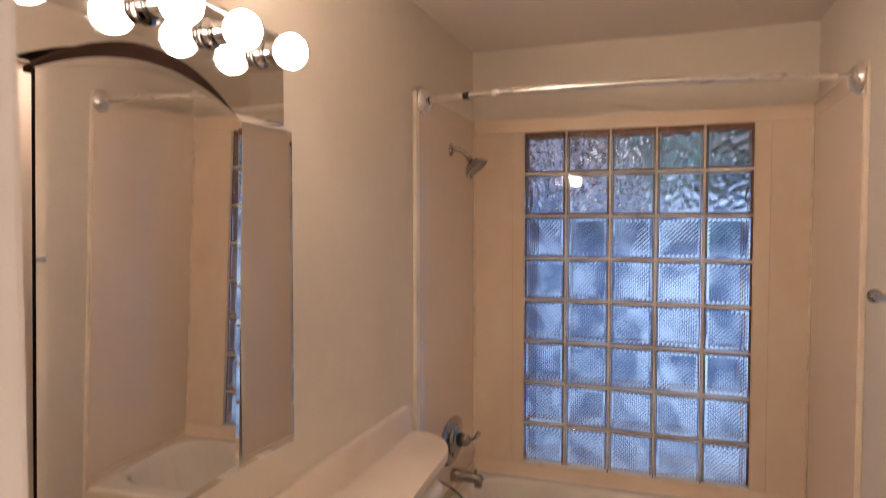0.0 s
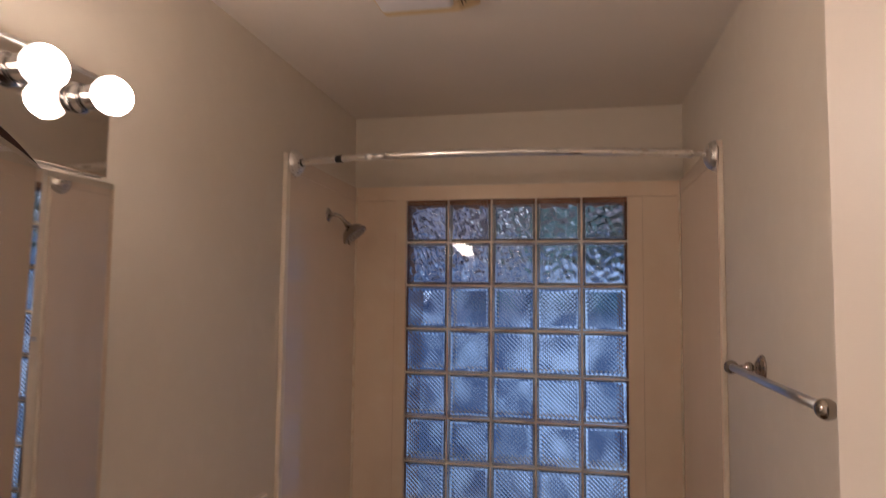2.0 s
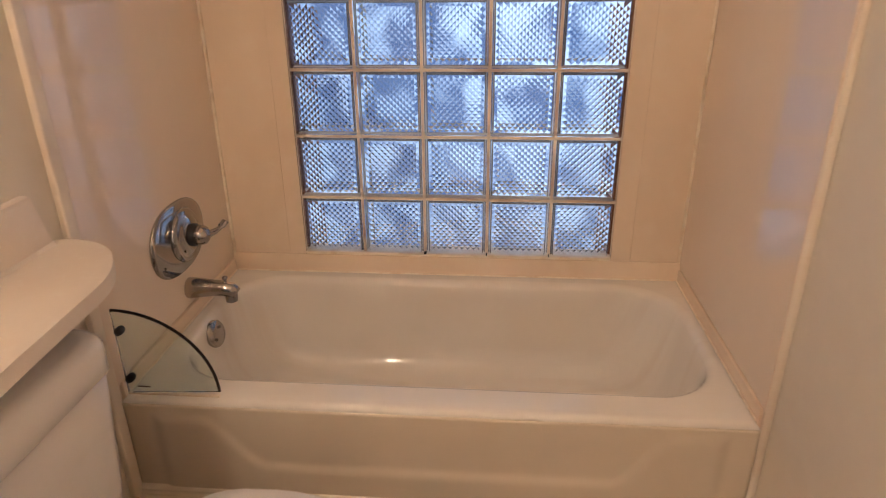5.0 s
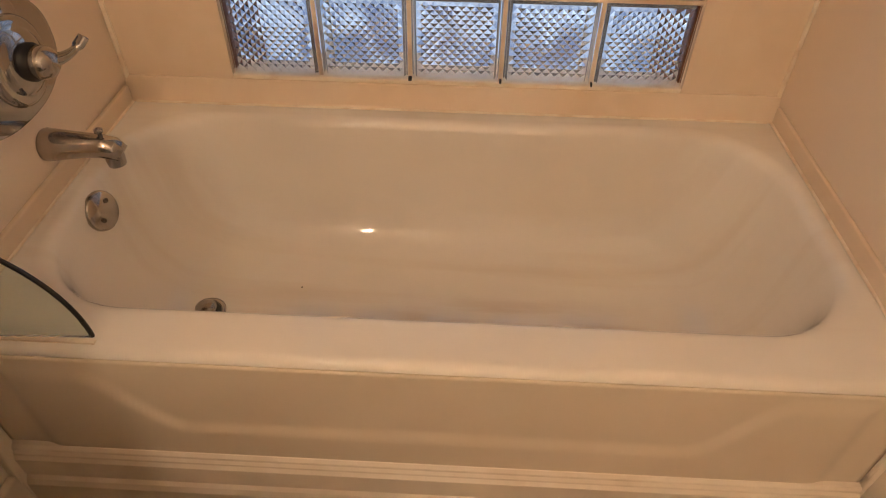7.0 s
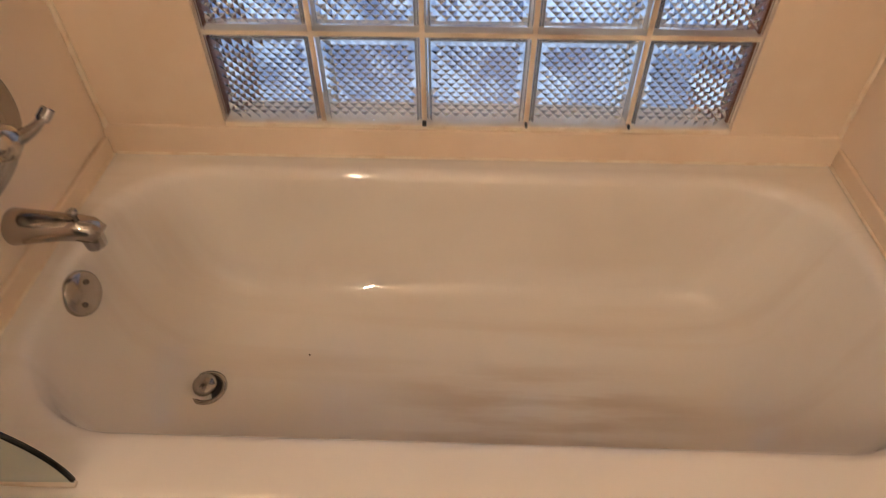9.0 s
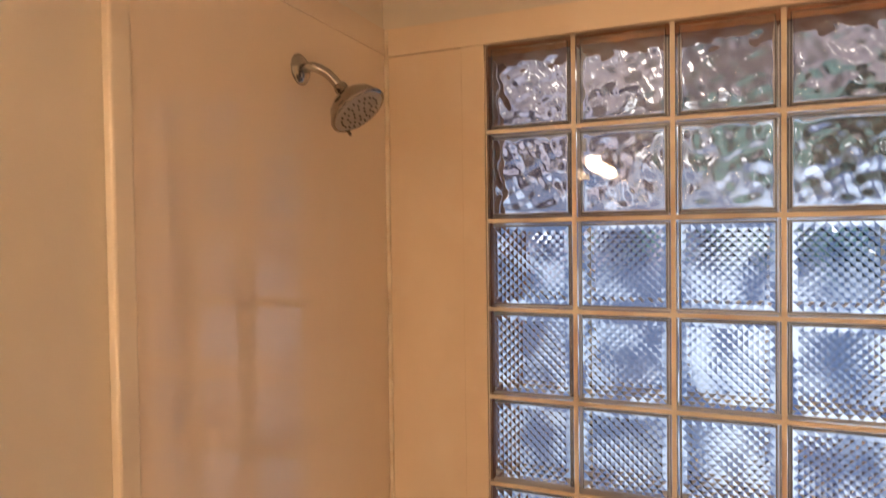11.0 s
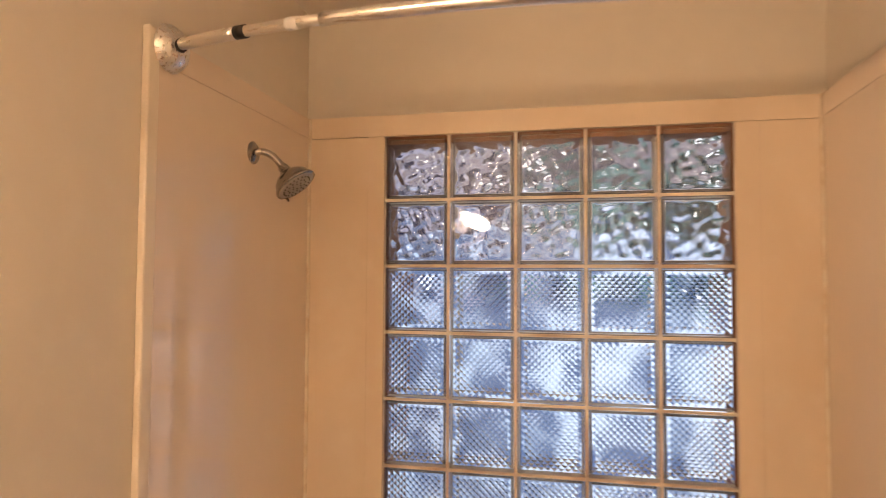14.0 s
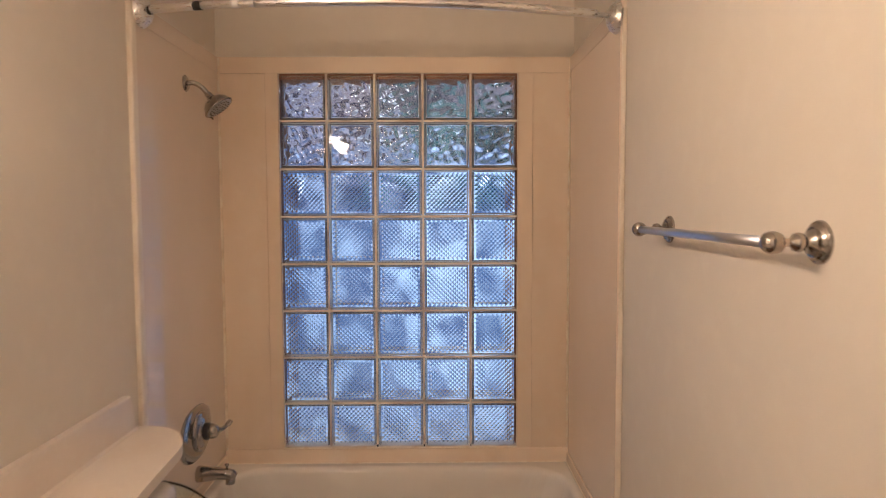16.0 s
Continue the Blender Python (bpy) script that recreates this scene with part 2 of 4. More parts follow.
# high-contrast glow patches added so the right-hand blocks sparkle
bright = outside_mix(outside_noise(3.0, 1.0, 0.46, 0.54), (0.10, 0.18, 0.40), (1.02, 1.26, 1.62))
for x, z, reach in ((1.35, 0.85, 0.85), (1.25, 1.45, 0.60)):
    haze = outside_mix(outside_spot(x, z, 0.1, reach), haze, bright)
# glow dimmed towards the east to darken the right-hand blocks
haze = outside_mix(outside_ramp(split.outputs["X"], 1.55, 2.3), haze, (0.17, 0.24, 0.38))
ground = outside_mix(outside_noise(5.0, 3.0, 0.4, 0.6), (0.36, 0.43, 0.56), (0.62, 0.71, 0.87))
low_part = outside_mix(outside_ramp(split.outputs["Z"], -0.9, 0.4), ground, haze)
leaves = outside_mix(outside_noise(3.2, 2.0, 0.46, 0.60), (0.010, 0.024, 0.03), (0.13, 0.28, 0.29))
soffit = outside_mix(outside_noise(2.2, 3.0, 0.40, 0.60), (0.10, 0.09, 0.12), (0.33, 0.30, 0.37))
# bright specks added to the soffit as glints for the wavy blocks
soffit = outside_mix(outside_noise(6.0, 2.0, 0.645, 0.68), soffit, (2.4, 2.3, 2.2))
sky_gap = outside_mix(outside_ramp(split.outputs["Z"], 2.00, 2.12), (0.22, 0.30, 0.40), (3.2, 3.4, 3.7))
# overbright side gaps, added mostly out of view to put glints on the side panels
east_glint_gap = outside_mix(outside_ramp(split.outputs["X"], 1.6, 2.0), sky_gap, (7.0, 7.3, 7.6))
west_glint_gap = outside_mix(outside_ramp(split.outputs["X"], -0.7, -1.2), sky_gap, (7.0, 7.3, 7.6))
gaps = outside_mix(outside_noise(5.5, 2.0, 0.61, 0.65), leaves, east_glint_gap)
left_part = outside_mix(outside_noise(3.5, 2.0, 0.46, 0.56), (0.035, 0.035, 0.07), (0.50, 0.51, 0.70))
left_part = outside_mix(outside_noise(6.0, 2.0, 0.61, 0.65), left_part, west_glint_gap)
middle = outside_mix(outside_ramp(split.outputs["X"], 0.85, 0.3), gaps, left_part)
high_part = outside_mix(outside_ramp(split.outputs["Z"], 2.15, 2.35), middle, soffit)
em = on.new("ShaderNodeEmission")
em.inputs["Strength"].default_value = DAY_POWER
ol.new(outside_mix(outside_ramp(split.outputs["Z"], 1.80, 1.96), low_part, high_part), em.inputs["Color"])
ol.new(em.outputs[0], on["Material Output"].inputs["Surface"])


# ---- builders ----
def link(name, bm, mat, parent=None, label="", smooth=False):
    mesh = bpy.data.meshes.new(name)
    bmesh.ops.recalc_face_normals(bm, faces=bm.faces)
    for f in bm.faces:
        f.smooth = smooth
    bm.to_mesh(mesh)
    bm.free()
    mesh.materials.append(mat)
    ob = new(name, mesh)
    ob.parent = parent
    if label:
        ob["label"] = label
    return ob


def part(name, bm, mat, parent, label="", smooth=False):
    return link(name, bm, mat, parent, label, smooth)


def thing(name, label, category, at=(0, 0, 0), group=""):
    ob = new(name)
    ob.empty_display_size = 0.05
    ob.location = at
    return tagged(ob, label, category, group)


def add_box(bm, x0, x1, y0, y1, z0, z1, bevel=0.0, segments=2):
    r = bmesh.ops.create_cube(bm, size=1.0)
    vs = r["verts"]
    bmesh.ops.transform(bm, verts=vs, matrix=Matrix.Translation(((x0 + x1) / 2, (y0 + y1) / 2, (z0 + z1) / 2)) @ Matrix.Diagonal((x1 - x0, y1 - y0, z1 - z0, 1)))
    if bevel:
        es = list({e for v in vs for e in v.link_edges})
        bmesh.ops.bevel(bm, geom=es, offset=bevel, segments=segments, affect="EDGES", profile=0.5)
    return bm


def box(x0, x1, y0, y1, z0, z1, bevel=0.0, segments=2):
    return add_box(bmesh.new(), x0, x1, y0, y1, z0, z1, bevel, segments)


def boxes(*dims):
    bm = bmesh.new()
    for d in dims:
        add_box(bm, *d)
    return bm


def lathe(profile, m=None, n=32, squash=1.0, bm=None):
    """Turns (radius, height) pairs about the local z axis."""
    bm = bm or bmesh.new()
    m = m or Matrix()
    rings = []
    for r, h in profile:
        if r < 1e-6:
            rings.append([bm.verts.new(m @ Vector((0, 0, h)))])
        else:
            rings.append([bm.verts.new(m @ Vector((r * math.cos(2 * math.pi * i / n), squash * r * math.sin(2 * math.pi * i / n), h))) for i in range(n)])
    for a, b in zip(rings, rings[1:]):
        for i in range(n):
            j = (i + 1) % n
            if len(a) == 1 and len(b) == 1:
                continue
            if len(a) == 1:
                bm.faces.new((a[0], b[i], b[j]))
            elif len(b) == 1:
                bm.faces.new((a[i], a[j], b[0]))
            else:
                bm.faces.new((a[i], a[j], b[j], b[i]))
    return bm


def sweep(points, radii, n=16, flat=1.0, bm=None):
    """A capped tube through points, with one radius a point; flat squeezes it across its local y."""
    bm = bm or bmesh.new()
    pts = [Vector(p) for p in points]
    rings = []
    side = None
    for k, p in enumerate(pts):
        d = (pts[min(k + 1, len(pts) - 1)] - pts[max(k - 1, 0)]).normalized()
        if side is None:
            ref = Vector((0, 0, 1)) if abs(d.z) < 0.9 else Vector((0, 1, 0))
            side = d.cross(ref).normalized()
        else:
            side = (side - d * side.dot(d)).normalized()
        up = side.cross(d)
        r = radii[k] if hasattr(radii, "__len__") else radii
        rings.append([bm.verts.new(p + side * (r * math.cos(2 * math.pi * i / n)) + up * (flat * r * math.sin(2 * math.pi * i / n))) for i in range(n)])
    for a, b in zip(rings, rings[1:]):
        for i in range(n):
            bm.faces.new((a[i], a[(i + 1) % n], b[(i + 1) % n], b[i]))
    bm.faces.new(rings[0][::-1])
    bm.faces.new(rings[-1])
    return bm


def curve_points(ctrl, per=8):
    """A smooth line through control points."""
    c = [Vector(p) for p in ctrl]
    c = [2 * c[0] - c[1], *c, 2 * c[-1] - c[-2]]
    out = []
    for a, b, d, e in zip(c, c[1:], c[2:], c[3:]):
        for i in range(per):
            t = i / per
            out.append(0.5 * (2 * b + (d - a) * t + (2 * a - 5 * b + 4 * d - e) * t * t + (3 * b - a - 3 * d + e) * t ** 3))
    out.append(c[-2])
    return out


def prism(outline, z0, z1, bevel=0.0, segments=3):
    """An upright solid over a plan outline of (x, y)."""
    bm = bmesh.new()
    low = [bm.verts.new((p[0], p[1], z0)) for p in outline]
    high = [bm.verts.new((p[0], p[1], z1)) for p in outline]
    k = len(outline)
    bm.faces.new(low[::-1])
    bm.faces.new(high)
    for i in range(k):
        bm.faces.new((low[i], low[(i + 1) % k], high[(i + 1) % k], high[i]))
    if bevel:
        es = [e for e in bm.edges if abs(e.verts[0].co.z - e.verts[1].co.z) < 1e-6]
        bmesh.ops.bevel(bm, geom=es, offset=bevel, segments=segments, affect="EDGES", profile=0.5)
    return bm


def rounded(x0, x1, y0, y1, r, n=8):
    """A rounded rectangle in plan, anticlockwise."""
    out = []
    rs = r if hasattr(r, "__len__") else (r, r, r, r)
    for cx, cy, a, rr in ((x1 - rs[0], y1 - rs[0], 0, rs[0]), (x0 + rs[1], y1 - rs[1], 90, rs[1]), (x0 + rs[2], y0 + rs[2], 180, rs[2]), (x1 - rs[3], y0 + rs[3], 270, rs[3])):
        for i in range(n + 1):
            t = radians(a + 90 * i / n)
            out.append((cx + rr * math.cos(t), cy + rr * math.sin(t)))
    return out


def loft(loops, close_last=True, close_first=False):
    """Skins loops of 3D points of equal length."""
    bm = bmesh.new()
    rings = [[bm.verts.new(p) for p in l] for l in loops]
    k = len(rings[0])
    for a, b in zip(rings, rings[1:]):
        for i in range(k):
            bm.faces.new((a[i], a[(i + 1) % k], b[(i + 1) % k], b[i]))
    if close_last:
        bm.faces.new(rings[-1])
    if close_first:
        bm.faces.new(rings[0][::-1])
    return bm


TO_X = Matrix.Rotation(radians(90), 4, "Y")      # local z points along +x
TO_MX = Matrix.Rotation(radians(-90), 4, "Y")    # local z points along -x


def at(x, y, z, turn=None):
    return Matrix.Translation((x, y, z)) @ (turn or Matrix())


def structure(name, bm, mat, label):
    return tagged(link(name, bm, mat), label, "", "", "structure")


# ---- the room ----
CEIL, RIM = 2.495, 0.415
WX0, WX1, WZ0, WZ1 = 0.251, 1.270, 0.472, 2.092
PITCH, ACROSS, FOOT = 0.2032, 0.2038, 0.4665
HALL = -4.6
structure("floor", box(-0.9, 2.3, HALL, 0.14, -0.1, 0.0), FLOOR, "brown sheet vinyl bathroom floor")
structure("ceiling", box(-0.9, 2.3, HALL, 0.14, CEIL, CEIL + 0.1), CEILING, "off-white painted bathroom ceiling")
structure("wall_west", box(-0.13, -0.008, -3.00, 0.0, 0, CEIL), PAINT, "beige painted wall beside the vanity")
structure("wall_east", box(1.505, 1.63, -3.00, 0.0, 0, CEIL), PAINT, "beige painted wall with the towel bar")
structure("wall_north", boxes((-0.13, WX0, 0, 0.14, 0, CEIL), (WX1, 1.63, 0, 0.14, 0, CEIL), (WX0, WX1, 0, 0.14, WZ1, CEIL), (WX0, WX1, 0, 0.14, 0, WZ0)),
          PAINT, "beige painted wall round the glass block window")
DX0, DX1 = 0.785, 1.51
structure("wall_south", boxes((-0.13, DX0, -3.12, -3.00, 0, CEIL), (DX1, 1.63, -3.12, -3.00, 0, CEIL), (DX0, DX1, -3.12, -3.00, 2.06, CEIL)),
          PAINT, "beige painted wall with the doorway")
# west opening added only for the hall fill; the hall itself is unseen
structure("hall_wall_west", boxes((-0.9, -0.8, HALL, -4.45, 0, CEIL), (-0.9, -0.8, -3.25, -3.12, 0, CEIL), (-0.9, -0.8, -4.45, -3.25, 0, 0.9), (-0.9, -0.8, -4.45, -3.25, 2.1, CEIL)), PAINT, "beige painted hallway wall")
structure("hall_wall_east", box(2.2, 2.3, HALL, -3.12, 0, CEIL), PAINT, "beige painted hallway wall")
structure("hall_wall_south", box(-0.9, 2.3, HALL - 0.1, HALL, 0, CEIL), PAINT, "beige painted hallway end wall")
structure("hall_wall_north", boxes((-0.8, -0.13, -3.12, -3.00, 0, CEIL), (1.63, 2.2, -3.12, -3.00, 0, CEIL)), PAINT, "beige painted hallway wall beside the bathroom")

bm = bmesh.new()
for d in ((DX0 - 0.06, DX0 + 0.004, -3.00, -2.992, 0, 2.12), (DX0, DX0 + 0.012, -3.12, -2.995, 0, 2.05), (DX0 - 0.06, DX1, -3.00, -2.992, 2.062, 2.12)):
    add_box(bm, *d, 0.003)
structure("door_trim", bm, DOORPAINT, "cream painted door casing and jamb")

# surround: side panels, boards round the window, top band, low strips
structure("panel_west", boxes((-0.008, 0.0, -0.762, 0.0, 0.40, 2.152), (0.0, 0.006, -0.762, -0.70, 0.45, 2.091)), PANEL, "glossy beige shower wall panel")
structure("panel_east", boxes((1.490, 1.505, -0.757, 0.0, 0.40, 2.152), (1.487, 1.490, -0.757, -0.70, 0.45, 2.091)), PANEL, "glossy beige shower wall panel")
bm = bmesh.new()
for d in ((0.0, 0.1981, -0.006, 0.0, 0.45, 2.0872), (1.3309, 1.490, -0.006, 0.0, 0.45, 2.0872)):
    add_box(bm, *d, 0.0008)
structure("panel_north", bm, BOARD, "beige shower panel beside the glass block window")
bm = bmesh.new()
for d in ((0.199, 0.2535, -0.009, 0.0, 0.45, 2.0876), (1.2675, 1.330, -0.009, 0.0, 0.45, 2.0872), (0.0, 1.490, -0.009, 0.0, 2.088, 2.154)):
    add_box(bm, *d, 0.0008)
structure("window_casing", bm, BOARD, "flat beige boards round the glass block window")
bm = bmesh.new()
for d in ((0.0, 0.003, -0.762, -0.010, 2.0915, 2.153), (1.487, 1.490, -0.757, -0.010, 2.092, 2.153)):
    add_box(bm, *d, 0.0008)
structure("panel_band", bm, PANEL, "beige top band of the shower side panels")
bm = bmesh.new()
for d in ((0.0, 0.012, -0.75, -0.030, 0.40, 0.456), (1.481, 1.490, -0.75, -0.030, 0.40, 0.456)):
    add_box(bm, *d, 0.003)
slope = [(0.0, 0.40), (-0.031, 0.40), (-0.031, 0.418), (-0.028, 0.423), (-0.0135, 0.468), (-0.011, 0.471), (0.0, 0.471)]
ends = [[bm.verts.new((x, y, z)) for y, z in slope] for x in (0.0, 1.490)]
bm.faces.new(ends[0])
bm.faces.new(ends[1][::-1])
for k in range(len(slope)):
    j = (k + 1) % len(slope)
    bm.faces.new((ends[0][k], ends[0][j], ends[1][j], ends[1][k]))
structure("bath_strip", bm, BOARD, "beige sealing strip along the bathtub rim")
bm = bmesh.new()
sweep([(0.004, -0.009, z) for z in (0.45, 1.0, 1.6, 2.15)], 0.006, 8, bm=bm)
sweep([(1.486, -0.008, z) for z in (0.45, 1.0, 1.6, 2.15)], 0.005, 8, bm=bm)
sweep([(x, -0.031, RIM + 0.001) for x in (0.02, 0.5, 1.0, 1.47)], 0.0035, 8, bm=bm)
sweep([(0.012, y, RIM + 0.001) for y in (-0.74, -0.4, -0.035)], 0.0035, 8, bm=bm)
sweep([(1.481, y, RIM + 0.001) for y in (-0.74, -0.4, -0.035)], 0.0035, 8, bm=bm)
structure("caulk", bm, CAULK, "yellowed caulk in the shower corners")
bm = bmesh.new()
for d in ((-0.008, 0.0085, -0.798, -0.7622, 0.0, 2.156), (1.491, 1.505, -0.768, -0.7572, 0.0, 2.13), (1.488, 1.505, -0.766, -0.7572, 0.18, 1.07)):
    add_box(bm, *d, 0.004)
structure("panel_trim", bm, TRIM, "cream trim strip at the shower panel edge")
structure("window_sill", box(WX0 + 0.002, WX1 - 0.002, -0.0085, 0.13, 0.452, 0.4805, 0.003), CAULK, "caulked beige ledge under the glass blocks")

moulding = ((-0.7440, 0.172), (-0.7560, 0.170), (-0.7610, 0.165), (-0.7620, 0.160), (-0.7600, 0.157), (-0.7650, 0.152), (-0.7660, 0.148), (-0.7635, 0.145), (-0.7700, 0.138), (-0.7710, 0.085),
            (-0.7690, 0.081), (-0.7760, 0.075), (-0.7820, 0.064), (-0.7830, 0.0), (-0.7440, 0.0))
bm = loft([[(x, y - 0.013, 0.91 * z) for y, z in moulding] for x in (0.0, 1.490)], True, True)
structure("bath_baseboard", bm, TRIM, "cream moulded baseboard below the bathtub apron")
bm = bmesh.new()
for d in ((-0.008, 0.010, -1.80, -0.80, 0.0, 0.10, 0.004), (1.492, 1.505, -2.96, -0.80, 0.0, 0.10, 0.004)):
    add_box(bm, *d)
structure("baseboard", bm, TRIM, "cream painted baseboard")

# door leaf, standing open
door = thing("door_1", "cream painted flush door standing open by the wall", "door", (1.492, -2.970, 0))
door["kind"] = "structure"
door.rotation_euler = (0, 0, radians(111.0))
part("door_leaf", box(0.0, 0.655, -0.018, 0.018, 0.012, 2.045, 0.003), DOORPAINT, door)
bm = bmesh.new()
for z in (0.25, 1.05, 1.82):
    lathe([(0, 0), (0.006, 0), (0.006, 0.09), (0, 0.09)], at(0.0, -0.022, z), 10, bm=bm)
part("hinge", bm, NICKEL, door, "nickel hinge")

# ---- glass block window ----
window = thing("window_1", "window of forty glass blocks in stained grout", "window", (0, 0, 0))
window["kind"] = "structure"
HALF = 0.0975


def block_mesh(name, pattern):
    """A block's face: rounded rim, smooth front, moulded inner side."""
    verts, faces = [], []
    n = 18 if pattern == "diamond" else 36
    inner = 0.0870
    step = 2 * inner / n
    grid = {}
    rng = np.random.RandomState(5 if pattern == "wave" else 3)
    waves = []
    for i in range(7):
        turn, k = 2.4 * i + rng.uniform(-0.5, 0.5), rng.uniform(60, 135)
        waves.append((k * math.cos(turn), k * math.sin(turn), rng.uniform(0, 6.28), rng.uniform(0.5, 1.0)))
    for a in range(n + 1):
        for b in range(n + 1):
            x, z = -inner + a * step, -inner + b * step
            edge = a in (0, n) or b in (0, n)
            if pattern == "diamond":
                depth = 0.0 if edge else (0.0041 if (a + b) % 2 == 0 else -0.0003)
            else:
                w = sum(k * math.sin(p * x + q * z + f + 1.4 * math.sin(q * x - p * z + 2 * f)) for p, q, f, k in waves)
                fade = min(1.0, 9 * min(a, n - a, b, n - b) / n)
                depth = fade * 0.0013 * w
            grid[a, b] = len(verts)
            verts.append((x, 0.012 + depth, z))
    for a in range(n):
        for b in range(n):
            q = [grid[a, b], grid[a + 1, b], grid[a + 1, b + 1], grid[a, b + 1]]
            if (a + b) % 2 == 0:
                faces += [(q[0], q[2], q[1]), (q[0], q[3], q[2])]
            else:
                faces += [(q[0], q[3], q[1]), (q[1], q[3], q[2])]
    loop = [grid[a, 0] for a in range(n)] + [grid[n, b] for b in range(n)] + [grid[a, n] for a in range(n, 0, -1)] + [grid[0, b] for b in range(n, 0, -1)]
    rings = [loop]
    for s, y in ((0.0905 / inner, 0.024), (0.0930 / inner, 0.044), (HALF / inner, 0.044), (HALF / inner, 0.006), (0.0966 / inner, 0.0012), (0.0940 / inner, 0.0)):
        ring = []
        for i in loop:
            x, _, z = verts[i]
            ring.append(len(verts))
            verts.append((x * s, y, z * s))
        rings.append(ring)
    k = len(loop)
    for r, s in zip(rings, rings[1:]):
        for i in range(k):
            faces.append((r[i], r[(i + 1) % k], s[(i + 1) % k], s[i]))
    faces.append(tuple(rings[-1]))
    if pattern == "wave":  # the block's rear shell, rippled on its inner side
        base, n = len(verts), 44
        for a in range(n + 1):
            for b in range(n + 1):
                x, z = -0.0905 + a * 0.181 / n, -0.0905 + b * 0.181 / n
                w = sum(k * math.sin(q * x - p * z + 2 * f + 1.4 * math.sin(p * x + q * z)) for p, q, f, k in waves)
                verts.append((x, 0.066 + 0.0005 * w * min(1.0, 9 * min(a, n - a, b, n - b) / n), z))
        at_ = lambda a, b: base + a * (n + 1) + b
        for a in range(n):
            for b in range(n):
                q = [at_(a, b), at_(a + 1, b), at_(a + 1, b + 1), at_(a, b + 1)]
                faces += [(q[0], q[2], q[1]), (q[0], q[3], q[2])]
        loop = [at_(a, 0) for a in range(n)] + [at_(n, b) for b in range(n)] + [at_(a, n) for a in range(n, 0, -1)] + [at_(0, b) for b in range(n, 0, -1)]
        ring = list(range(len(verts), len(verts) + len(loop)))
        verts += [(verts[i][0], 0.078, verts[i][2]) for i in loop]
        for i in range(len(loop)):
            j = (i + 1) % len(loop)
            faces.append((loop[i], loop[j], ring[j], ring[i]))
        faces.append(tuple(ring))
    mesh = bpy.data.meshes.new(name)
    mesh.from_pydata(verts, [], faces)
    if pattern == "wave":
        mesh.polygons.foreach_set("use_smooth", [len(p.vertices) == 3 for p in mesh.polygons])
    mesh.materials.append(WAVY if pattern == "wave" else FROSTED)
    mesh.update()
    tidy = bmesh.new()
    tidy.from_mesh(mesh)
    bmesh.ops.recalc_face_normals(tidy, faces=tidy.faces)
    tidy.to_mesh(mesh)
    tidy.free()
    return mesh


DIAMOND, WAVE = block_mesh("diamond_block", "diamond"), block_mesh("wave_block", "wave")
for row in range(8):
    for col in range(5):
        b = new("glass_block", WAVE if row < 2 else DIAMOND)
        b.parent = window
        b.location = (WX0 + ACROSS * (col + 0.5), 0.0, FOOT + PITCH * (7.5 - row))
        b.visible_shadow = False
        if row < 2:
            b.rotation_euler = (0, radians(90 * ((row * 3 + col * 2) % 4)), 0)
            b["label"] = "clear glass block with a wavy face"
        else:
            b["label"] = "clear glass block with a diamond pattern"
bm = bmesh.new()
for i in range(6):
    x = WX0 + ACROSS * i
    a, b = (x if i == 0 else x - 0.0046), (x if i == 5 else x + 0.0046)
    add_box(bm, a, b, 0.0015, 0.085, FOOT + 0.01, WZ1)
for j in range(1, 9):
    z = FOOT + PITCH * j
    for i in range(5):
        add_box(bm, WX0 + ACROSS * i + 0.0046, WX0 + ACROSS * (i + 1) - 0.0046, 0.0015, 0.085, z - 0.0046, min(z + 0.0046, WZ1))
part("grout", bm, GROUT, window, "brown stained grout between the blocks")
bm = bmesh.new()
for d in ((WX0, WX0 + 0.006, 0.020, 0.139, 0.485, WZ1), (WX1 - 0.009, WX1, 0.020, 0.139, 0.485, WZ1), (WX0 + 0.006, WX1 - 0.009, 0.020, 0.139, WZ1 - 0.026, WZ1)):
    add_box(bm, *d)
part("window_frame", bm, REVEAL, window, "dark brown wooden lining behind the blocks")
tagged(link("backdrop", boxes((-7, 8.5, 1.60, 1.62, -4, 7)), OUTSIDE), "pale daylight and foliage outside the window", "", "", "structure")

